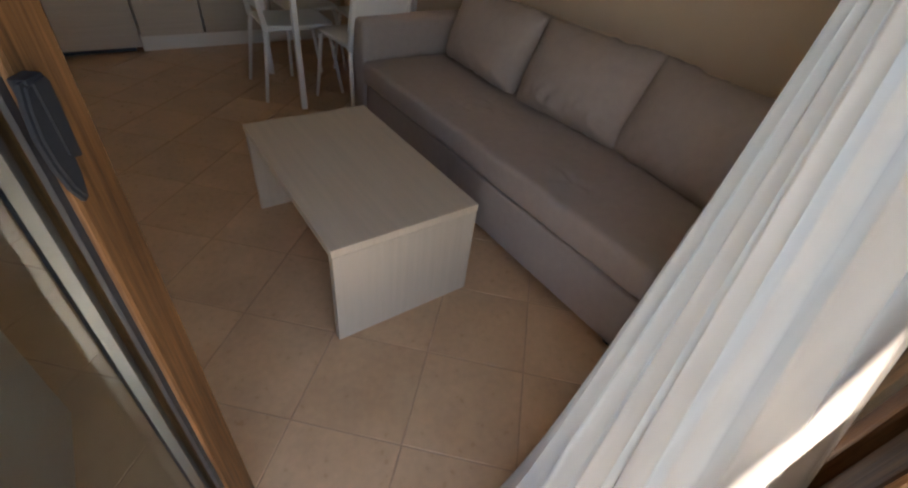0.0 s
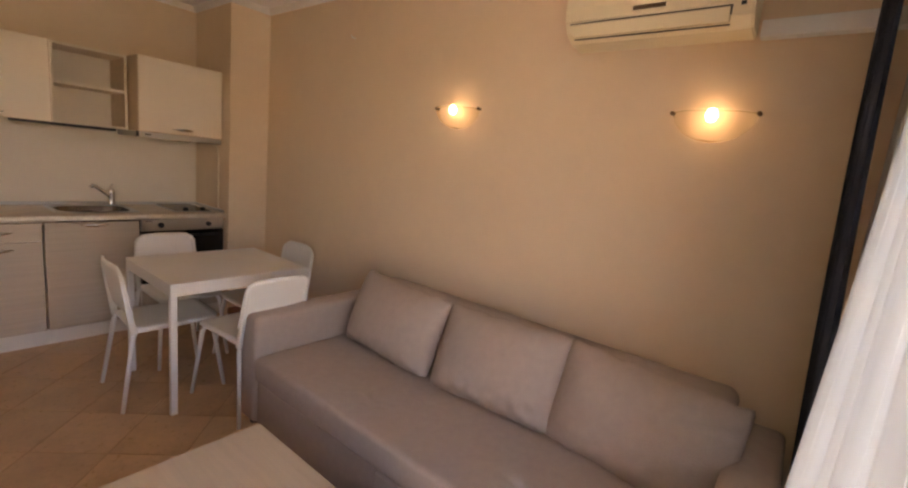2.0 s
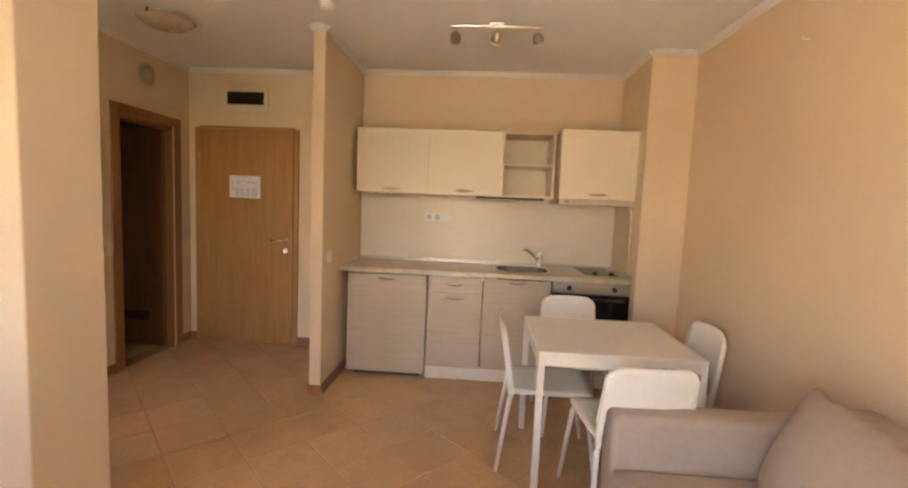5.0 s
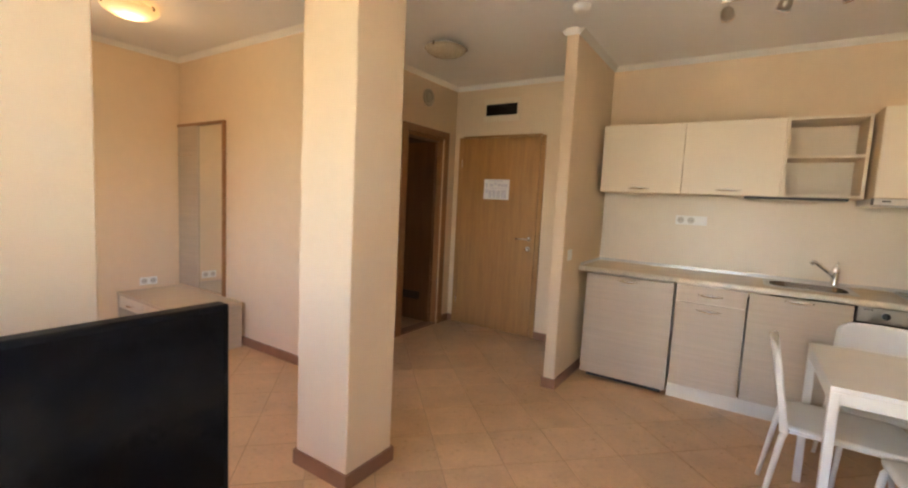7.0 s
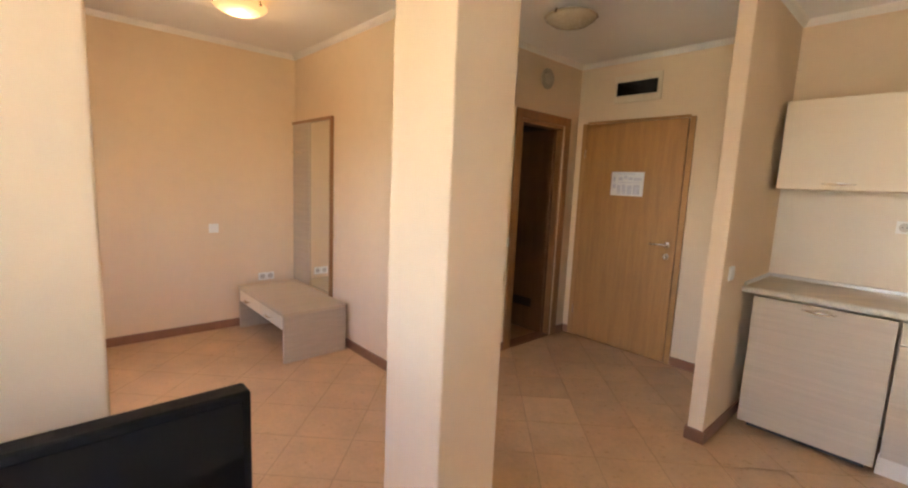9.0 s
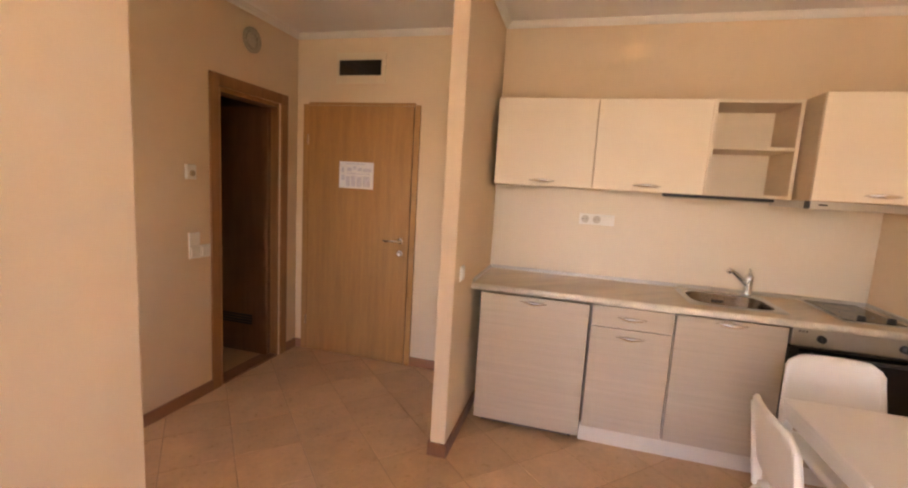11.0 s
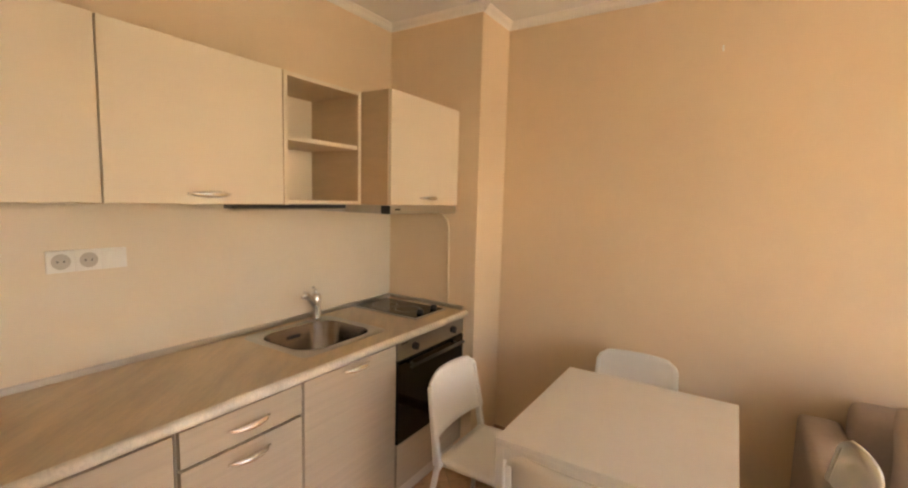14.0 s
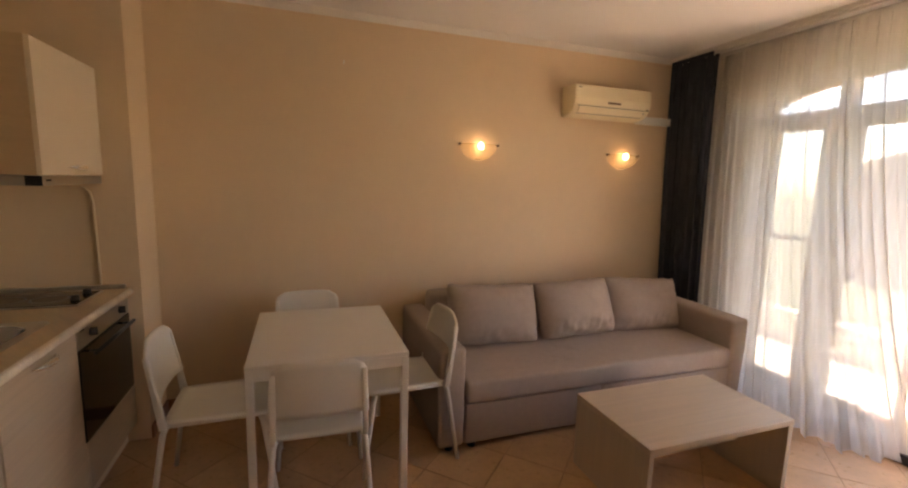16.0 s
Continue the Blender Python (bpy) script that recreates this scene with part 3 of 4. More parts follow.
def curtain(name, top_line, hem_line, z0, z1, folds, depth, mat, label, top_gather=0.5, seed=1):
    """A hanging cloth with uneven vertical folds, from a line under its rail to a line at its hem."""
    rnd = random.Random(seed)
    ph = [rnd.uniform(0, 6.28) for _ in range(5)]
    nx, nz = folds * 9, 18
    bm = bmesh.new()
    rows = []
    for j in range(nz + 1):
        s = j / nz
        z = z1 + (z0 - z1) * s
        row = []
        for i in range(nx + 1):
            u = i / nx
            w = u * folds * 2 * math.pi + 1.1 * math.sin(u * 9 + ph[1]) + 0.5 * s * math.sin(u * 17 + ph[2])
            amp = depth * (top_gather + (1 - top_gather) * s) * (1 + 0.9 * max(0.0, (s - 0.82) / 0.18) ** 2) * (0.65 + 0.35 * math.sin(u * folds * 1.9 + ph[0]))
            t, h = along(top_line, u), along(hem_line, u)
            k = s ** 1.6
            x, y = t[0] + (h[0] - t[0]) * k, t[1] + (h[1] - t[1]) * k
            a, b = along(hem_line, max(u - 0.02, 0)), along(hem_line, min(u + 0.02, 1))
            dx, dy = b[0] - a[0], b[1] - a[1]
            n_ = math.hypot(dx, dy) or 1
            off = amp * math.sin(w)
            sl = 0.35 * amp * math.sin(2 * w + ph[3])
            row.append(bm.verts.new((x - dy / n_ * off + dx / n_ * sl, y + dx / n_ * off + dy / n_ * sl, z + (0.012 * math.sin(w * 0.5 + ph[4]) if j == nz else 0))))
        rows.append(row)
    for a, b in zip(rows, rows[1:]):
        for i in range(nx):
            bm.faces.new((a[i], a[i + 1], b[i + 1], b[i]))
    ob = mesh_object(name, bm, mat, None, "", True)
    part("heading_tape", box(top_line[0][0] + 0.05, top_line[-1][0], top_line[-1][1] - 0.004, top_line[-1][1] + 0.004, z1, z1 + 0.03), mat, ob)
    return tagged(ob, label, "curtain")


curtain("sheer_curtain", [(0.97, -4.62), (1.02, -4.58), (1.10, -4.565), (2.30, -4.58)], [(0.76, -5.02), (0.795, -4.86), (0.825, -4.70), (0.87, -4.60), (0.97, -4.53), (1.12, -4.50), (1.30, -4.475), (1.45, -4.45), (1.60, -4.45), (1.70, -4.53), (1.80, -4.59), (2.30, -4.60)], 0.015, 2.53, 24, 0.030, SHEER, "white sheer voile curtain hanging in folds before the balcony window", seed=4)
curtain("sheer_curtain", [(-0.28, -4.56), (0.12, -4.56)], [(-0.27, -4.55), (0.0, -4.47), (0.17, -4.34), (0.29, -4.16)], 0.02, 2.53, 11, 0.026, SHEER, "white sheer voile curtain drawn aside at the balcony door", seed=9)
curtain("drape", [(2.12, -4.49), (2.57, -4.49)], [(2.14, -4.595), (2.57, -4.595)], 0.05, 2.54, 6, 0.028, DRAPE, "dark navy blackout drape beside the sofa", seed=2)
track = thing("curtain_track", 0, 0, 0, 0, "white double curtain track on the ceiling", "curtain rail")
part("rail", join(box(XT + 0.02, XS - 0.01, -4.565, -4.545, 2.575, ZC), box(XT + 0.02, XS - 0.01, -4.50, -4.48, 2.575, ZC)), CORNICE, track)

# ---- kitchen ----


def bow_handle(parent, x, y, z, length=0.15):
    pts, rad = [], []
    for k in range(9):
        s = k / 8
        pts.append((x + (s - 0.5) * length, y - 0.006 - 0.024 * math.sin(math.pi * s) ** 0.7, z))
        rad.append(0.004 + 0.0085 * math.sin(math.pi * s))
    return part("handle", tube(pts, rad, 8), CHROME, parent, "satin bow handle", True)


def base_unit(name, x0, x1, label, category, fronts, z0=0.115, z1=0.858):
    u = thing(name, (x0 + x1) / 2, -0.30, 0, 0, label, category, "kitchen base units")
    w = x1 - x0
    part("body", box(-w / 2 + 0.002, w / 2 - 0.002, -0.265, 0.295, z0, z1), PLINTH, u)
    for f0, f1, hz, hx in fronts:
        d = part("door" if f1 - f0 > 0.3 else "drawer_front", box(-w / 2 + 0.004, w / 2 - 0.004, -0.288, -0.267, f0, f1, 0.0015, 1), WENGE, u)
        bow_handle(d, hx, -0.288, hz)
    return u


fridge = thing("refrigerator", 0.352, -0.30, 0, 0, "under-counter fridge with a grained laminate front", "refrigerator", "kitchen base units")
part("body", box(-0.30, 0.30, -0.24, 0.29, 0.05, 0.845, 0.004), WHITEPL, fridge)
d = part("door", box(-0.318, 0.318, -0.285, -0.242, 0.045, 0.848, 0.002), WENGE, fridge)
bow_handle(d, 0.0, -0.285, 0.818)
part("base", box(-0.28, 0.28, -0.22, 0.28, 0.0, 0.05), BLACKPL, fridge)
base_unit("drawer_cabinet", 0.682, 1.118, "base cabinet with drawer and door in pale grained laminate", "cabinet", [(0.737, 0.852, 0.795, 0.0), (0.118, 0.728, 0.685, 0.0)])
base_unit("sink_cabinet", 1.122, 1.658, "sink base cabinet with a pale grained laminate door", "cabinet", [(0.118, 0.852, 0.832, 0.0)], z1=0.735)

oven = thing("oven", 1.965, -0.30, 0, 0, "built-in oven with steel control panel and black glass door", "oven")
part("body", box(-0.295, 0.295, -0.25, 0.28, 0.36, 0.855), BLACKPL, oven)
pn = part("control_panel", box(-0.297, 0.297, -0.286, -0.252, 0.768, 0.858, 0.003), STEEL, oven, "brushed steel control panel")
for x in (-0.17, 0.175):
    part("knob", join(lathe([(0, 0), (0.02, 0), (0.018, 0.02), (0, 0.021)], 20), box(-0.004, 0.004, -0.018, 0.018, 0.02, 0.026)), BLACKPL, pn, "black rotary knob", True).matrix_basis = pose(x, -0.286, 0.815, 90, 0, 0)
for k, x in enumerate((-0.27, -0.255, -0.24)):
    part("print_mark", box(x, x + 0.01, -0.2872, -0.286, 0.842, 0.848), BLACKPL, pn)
dr = part("door", box(-0.297, 0.297, -0.288, -0.252, 0.345, 0.764, 0.004), BLACKGLASS, oven, "black glass oven door")
part("handle", join(tube([(-0.24, -0.325, 0.735), (0.24, -0.325, 0.735)], 0.009), tube([(-0.2, -0.325, 0.735), (-0.2, -0.286, 0.735)], 0.006), tube([(0.2, -0.325, 0.735), (0.2, -0.286, 0.735)], 0.006)), BLACKPL, dr, "black bar handle", True)
part("lower_panel", box(-0.297, 0.297, -0.288, -0.268, 0.118, 0.34, 0.0015, 1), WENGE, oven, "pale grained panel")
part("cavity", box(-0.297, 0.297, -0.25, 0.28, 0.115, 0.358), PLINTH, oven, "white carcass")

plinth = tagged(mesh_object("plinth", box(0.676, 2.272, -0.535, -0.517, 0.0, 0.113), PLINTH), "white kitchen plinth board under the units", "plinth")

# worktop with the sink cut-out, built from pieces round the hole
SX0, SX1, SY0, SY1 = 1.235, 1.66, -0.465, -0.10
top = thing("worktop", 0, 0, 0, 0, "beige stone-pattern laminate worktop with a pale front edge", "worktop")
wt = bmesh.new()
outer = [(-0.027, -0.594), (2.272, -0.594), (2.272, -0.004), (-0.027, -0.004)]
inner = [(SX0 - 0.004, SY0 - 0.004), (SX1 + 0.004, SY0 - 0.004), (SX1 + 0.004, SY1 + 0.004), (SX0 - 0.004, SY1 + 0.004)]
lv = {(n_, z): [wt.verts.new((x, y, z)) for x, y in pts] for n_, pts in (("o", outer), ("i", inner)) for z in (0.862, 0.90)}
for k in range(4):
    m_ = (k + 1) % 4
    wt.faces.new((lv["o", 0.90][k], lv["o", 0.90][m_], lv["i", 0.90][m_], lv["i", 0.90][k]))
    wt.faces.new((lv["o", 0.862][m_], lv["o", 0.862][k], lv["i", 0.862][k], lv["i", 0.862][m_]))
    wt.faces.new((lv["o", 0.862][k], lv["o", 0.862][m_], lv["o", 0.90][m_], lv["o", 0.90][k]))
    wt.faces.new((lv["i", 0.862][m_], lv["i", 0.862][k], lv["i", 0.90][k], lv["i", 0.90][m_]))
part("slab", wt, COUNTER, top)
part("front_edge", tube([(-0.027, -0.594, 0.881), (2.272, -0.594, 0.881)], 0.0188, 12), WORKEDGE, top, "pale rounded edge", True)
rail = bmesh.new()
for x0, x1, y0, y1 in ((-0.027, 2.272, -0.028, -0.012), (-0.027, -0.013, -0.58, -0.028), (2.256, 2.272, -0.58, -0.028)):
    box(x0, x1, y0, y1, 0.9005, 0.924, 0.004, bm=rail)
part("wall_strip", rail, STEEL, top, "grey aluminium sealing strip")

panel = tagged(mesh_object("splashback", box(-0.027, 2.272, -0.010, -0.001, 0.90, 1.52), SPLASH), "smooth cream splashback panel behind the worktop", "splashback")


def sink():
    s = thing("sink", (SX0 + SX1) / 2, (SY0 + SY1) / 2, 0.9, 0, "inset stainless steel sink in the worktop", "sink")
    w, h = SX1 - SX0, SY1 - SY0
    bm = bmesh.new()
    rim = bmesh.new()
    for out, rows in ((rim, ((w + 0.07, h + 0.07, 0.04, 0.001), (w + 0.066, h + 0.066, 0.04, 0.005), (w + 0.004, h + 0.004, 0.11, 0.006), (w - 0.004, h - 0.004, 0.11, 0.001))),
                      (bm, ((w - 0.004, h - 0.004, 0.11, 0.001), (w - 0.012, h - 0.012, 0.11, -0.008), (w - 0.03, h - 0.03, 0.115, -0.14), (w - 0.06, h - 0.06, 0.11, -0.157), (w - 0.12, h - 0.12, 0.09, -0.16)))):
        loops = [[out.verts.new((x, y, z)) for x, y in rounded(ww, hh, r, 8)] for ww, hh, r, z in rows]
        for a, b in zip(loops, loops[1:]):
            for k in range(len(a)):
                out.faces.new((a[k], a[(k + 1) % len(a)], b[(k + 1) % len(a)], b[k]))
        if out is bm:
            out.faces.new(loops[-1])
        bmesh.ops.recalc_face_normals(out, faces=out.faces)
    part("rim", rim, STEEL, s, "bright steel rim", True)
    part("bowl", bm, BOWLSTEEL, s, "steel bowl coloured dark for its brown reflections", True)
    part("drain", lathe([(0, 0.002), (0.03, 0.003), (0.038, 0.0)], 24), CHROME, s, "", True).matrix_basis = pose(0.0, 0.0, -0.159)
    part("overflow", box(-0.03, 0.03, h / 2 - 0.022, h / 2 - 0.018, -0.05, -0.035), BLACKPL, s)


sink()
tap = thing("kitchen_tap", 1.615, -0.075, 0.905, 0, "chrome single-lever mixer tap behind the sink", "tap")
part("base", lathe([(0, 0), (0.027, 0), (0.025, 0.012), (0.024, 0.02), (0.023, 0.085), (0.026, 0.095), (0.025, 0.125), (0.012, 0.135), (0, 0.136)], 24), CHROME, tap, "", True)
part("spout", tube([(0, 0, 0.06), (-0.055, -0.035, 0.105), (-0.115, -0.07, 0.152), (-0.135, -0.082, 0.160), (-0.146, -0.088, 0.147)], [0.016, 0.015, 0.014, 0.014, 0.015], 12), CHROME, tap, "", True)
part("lever", tube([(0, 0, 0.13), (0.0, 0.004, 0.146), (0.012, 0.035, 0.158)], [0.011, 0.010, 0.008], 8), CHROME, tap, "", True)

hob = thing("hob", 2.065, -0.265, 0.9, 0, "dark two-zone hob with steel rim", "hob")
part("rim", box(-0.145, 0.145, -0.235, 0.235, 0.0005, 0.007, 0.003), STEEL, hob)
part("glass", box(-0.132, 0.132, -0.222, 0.222, 0.006, 0.0095), BLACKGLASS, hob, "dark glass plate")
for y in (0.1, -0.07):
    part("zone", lathe([(0.068, 0.0), (0.072, 0.0008), (0.076, 0.0)], 36), HOBRING, hob, "printed cooking ring").matrix_basis = pose(-0.01, y, 0.0096)
for x in (-0.045, 0.085):
    part("knob", lathe([(0, 0.0), (0.02, 0.0), (0.017, 0.022), (0, 0.023)], 18), BLACKPL, hob, "black knob", True).matrix_basis = pose(x, -0.185, 0.0095)


def wall_unit(name, x0, x1, depth, label, z0=1.505, z1=2.04):
    u = thing(name, (x0 + x1) / 2, -0.002, 0, 0, label, "wall cabinet", "kitchen wall units")
    w = x1 - x0
    part("body", box(-w / 2 + 0.001, w / 2 - 0.001, -depth + 0.02, 0, z0, z1), CARCASS, u, "tan carcass")
    d = part("door", box(-w / 2 + 0.002, w / 2 - 0.002, -depth, -depth + 0.019, z0 + 0.002, z1 - 0.002, 0.0015, 1), CREAM, u, "cream laminate door")
    return u, d


for x0, x1, hx in ((0.016, 0.620, 0.0), (0.621, 1.233, 0.0)):
    u, d = wall_unit("wall_cabinet", x0, x1, 0.338, "cream laminate kitchen wall cabinet with a bow handle")
    bow_handle(d, hx, -0.338, 1.54)
u, d = wall_unit("wall_cabinet", 1.682, 2.272, 0.515, "deeper cream wall cabinet over the cooker hood", 1.508, 2.045)
bow_handle(d, 0.0, -0.515, 1.546)

shelf = thing("open_shelf", 1.45, -0.002, 0, 0, "open two-compartment wall shelf in cream laminate", "shelf", "kitchen wall units")
for nm, b in (("side_panel", (-0.216, -0.198, -0.338, 0, 1.505, 2.04)), ("side_panel", (0.198, 0.216, -0.338, 0, 1.505, 2.04)), ("top_panel", (-0.198, 0.198, -0.336, 0, 2.022, 2.038)),
              ("bottom_panel", (-0.198, 0.198, -0.336, 0, 1.507, 1.523)), ("shelf_board", (-0.198, 0.198, -0.330, 0, 1.768, 1.786)), ("back_panel", (-0.198, 0.198, -0.008, 0, 1.523, 2.022))):
    panel = part(nm, box(*b, 0.001, 1), CREAM if nm == "back_panel" else CARCASS, shelf)
    if nm != "back_panel":
        part("edge_band", box(b[0], b[1], b[2] - 0.0015, b[2] + 0.0005, b[4], b[5]), CREAM, panel, "cream front edging")

hood = thing("cooker_hood", 1.977, -0.26, 1.466, 0, "slim silver cooker hood under the deep wall cabinet", "cooker hood")
part("body", box(-0.293, 0.293, -0.25, 0.25, 0.0, 0.040, 0.003), STEEL, hood)
part("end_cap", box(-0.297, -0.2935, -0.255, -0.2, 0.0, 0.040), BLACKPL, hood, "black end cap")
part("badge", box(-0.255, -0.215, -0.2515, -0.2502, 0.018, 0.026), BLACKPL, hood)
lamp = thing("under_cabinet_light", 1.315, -0.28, 1.487, 0, "slim unlit fluorescent light under the wall cabinets", "light")
part("housing", box(-0.285, 0.285, -0.03, 0.03, 0.0, 0.018, 0.003), BLACKPL, lamp)
part("diffuser", box(-0.27, 0.27, -0.022, 0.022, -0.006, 0.001, 0.002), LAMPOFF, lamp)

cable = thing("hood_cable", 0, 0, 0, 0, "white cable duct curving from hood to worktop", "cable")
part("duct", tube([(2.255, -0.36, 1.462), (2.262, -0.42, 1.455), (2.266, -0.455, 1.42), (2.267, -0.465, 1.37), (2.267, -0.468, 1.15), (2.267, -0.470, 0.925)], 0.006, 8), PAINTEDPL, cable, "", True)


def socket(name, m, n, label, blank=False):
    """A row of n flush sockets facing -y."""
    s = thing(name, 0, 0, 0, 0, label, "socket")
    s.matrix_basis = m
    w = 0.076
    for k in range(n):
        x = (k - (n - 1) / 2) * w
        p = part("plate", box(x - w / 2, x + w / 2, -0.009, 0.0, -0.037, 0.037, 0.003), WHITEPL, s)
        if blank and k == n - 1:
            part("rocker", box(x - 0.028, x + 0.028, -0.013, -0.008, -0.028, 0.028, 0.002), WHITEPL, p)
            continue
        ring = part("insert", lathe([(0.026, 0.0), (0.026, 0.002), (0.023, 0.002), (0.022, 0.0), (0, 0.0)], 24), INSERT, p, "recessed grey insert")
        ring.matrix_basis = pose(x, -0.0095, 0, 90, 0, 0)
        part("pin_hole", join(*[lathe([(0, 0.0), (0.003, 0.0), (0, 0.0005)], 8, centre=(dx, 0, 0.0006)) for dx in (-0.009, 0.009)]), BLACKPL, ring)
    return s


socket("wall_socket", pose(0.682, -0.0105, 1.304), 3, "white double socket with switch on the splashback", True)
socket("wall_socket", pose(XN + 0.001, -2.20, 0.46, 0, 0, 90), 2, "white double socket low on the nook wall")


def switch(m, label):
    s = thing("light_switch", 0, 0, 0, 0, label, "switch")
    s.matrix_basis = m
    part("plate", box(-0.041, 0.041, -0.009, 0, -0.041, 0.041, 0.003), WHITEPL, s)
    part("rocker", box(-0.029, 0.029, -0.014, -0.008, -0.029, 0.029, 0.002), WHITEPL, s)
    return s


switch(pose(PX1 + 0.0005, -0.865, 1.005, 0, 0, 90), "white light switch on the partition")
switch(pose(XN + 0.0005, -2.66, 0.95, 0, 0, 90), "white light switch on the nook wall")
sw = switch(pose(XH + 0.0005, -0.97, 0.97, 0, 0, 90), "white light switch group beside the bathroom door")
part("plate", box(0.041, 0.123, -0.009, 0, -0.041, 0.041, 0.003), WHITEPL, sw)
part("rocker", box(0.053, 0.111, -0.014, -0.008, -0.029, 0.029, 0.002), WHITEPL, sw)
part("plate", box(-0.041, 0.041, -0.009, 0, 0.041, 0.123, 0.003), WHITEPL, sw)
stat = thing("thermostat", XH + 0.0005, -0.995, 1.465, 90, "small white round-dial thermostat on the hall wall", "thermostat")
part("case", box(-0.035, 0.035, -0.022, 0, -0.045, 0.045, 0.005), WHITEPL, stat)
part("dial", lathe([(0, 0), (0.02, 0), (0.018, 0.008), (0, 0.009)], 24), LAMPOFF, stat).matrix_basis = pose(0, -0.022, -0.008, 90, 0, 0)
vent = thing("round_vent", XH + 0.0005, -0.46, 2.39, 90, "round beige extractor vent above the bathroom door", "vent")
part("ring", lathe([(0.085, 0.0), (0.085, 0.012), (0.07, 0.018), (0.06, 0.012), (0.06, 0.006), (0.0, 0.006)], 32), LAMPOFF, vent, "", True).matrix_basis = pose(0, 0, 0, 90, 0, 0)
part("disc", lathe([(0.05, 0.006), (0.05, 0.016), (0.03, 0.02), (0, 0.021)], 28), LAMPOFF, vent, "", True).matrix_basis = pose(0, 0, 0, 90, 0, 0)

# ---- dining table and chairs ----
TX0, TX1, TY0, TY1 = 1.385, 2.185, -1.96, -1.255
table = thing("dining_table", (TX0 + TX1) / 2, (TY0 + TY1) / 2, 0, 0, "square white dining table with steel legs", "table")
hw, hd_ = (TX1 - TX0) / 2, (TY1 - TY0) / 2
part("tabletop", box(-hw, hw, -hd_, hd_, 0.718, 0.738, 0.003), CHAIRST, table)
ap = bmesh.new()
for x0, x1, y0, y1 in ((-hw + 0.01, hw - 0.01, -hd_ + 0.002, -hd_ + 0.022), (-hw + 0.01, hw - 0.01, hd_ - 0.022, hd_ - 0.002), (-hw + 0.002, -hw + 0.022, -hd_ + 0.01, hd_ - 0.01), (hw - 0.022, hw - 0.002, -hd_ + 0.01, hd_ - 0.01)):
    box(x0, x1, y0, y1, 0.668, 0.7175, 0.002, bm=ap)
part("apron", ap, CHAIRST, table)
for sx in (-1, 1):
    for sy in (-1, 1):
        part("leg", box(sx * (hw - 0.017) - 0.0165, sx * (hw - 0.017) + 0.0165, sy * (hd_ - 0.017) - 0.0165, sy * (hd_ - 0.017) + 0.0165, 0, 0.7175, 0.004), CHAIRST, table)


def shell(bm, outline_fn, nu, nv, thick):
    """A thin curved panel from a surface function of (u, v) in 0..1, with thickness along its normal."""
    grid = [[Vector(outline_fn(i / nu, j / nv)) for i in range(nu + 1)] for j in range(nv + 1)]
    front, back = [], []
    for j in range(nv + 1):
        fr_, bk = [], []
        for i in range(nu + 1):
            du = grid[j][min(i + 1, nu)] - grid[j][max(i - 1, 0)]
            dv = grid[min(j + 1, nv)][i] - grid[max(j - 1, 0)][i]
            nrm = du.cross(dv).normalized()
            fr_.append(bm.verts.new(grid[j][i] + nrm * thick / 2))
            bk.append(bm.verts.new(grid[j][i] - nrm * thick / 2))
        front.append(fr_)
        back.append(bk)
    for j in range(nv):
        for i in range(nu):
            bm.faces.new((front[j][i], front[j][i + 1], front[j + 1][i + 1], front[j + 1][i]))
            bm.faces.new((back[j][i], back[j + 1][i], back[j + 1][i + 1], back[j][i + 1]))
    for i in range(nu):
        bm.faces.new((front[0][i], back[0][i], back[0][i + 1], front[0][i + 1]))
        bm.faces.new((front[nv][i], front[nv][i + 1], back[nv][i + 1], back[nv][i]))
    for j in range(nv):
        bm.faces.new((front[j][0], front[j + 1][0], back[j + 1][0], back[j][0]))
        bm.faces.new((front[j][nu], back[j][nu], back[j + 1][nu], front[j + 1][nu]))
    bmesh.ops.recalc_face_normals(bm, faces=bm.faces)
    return bm


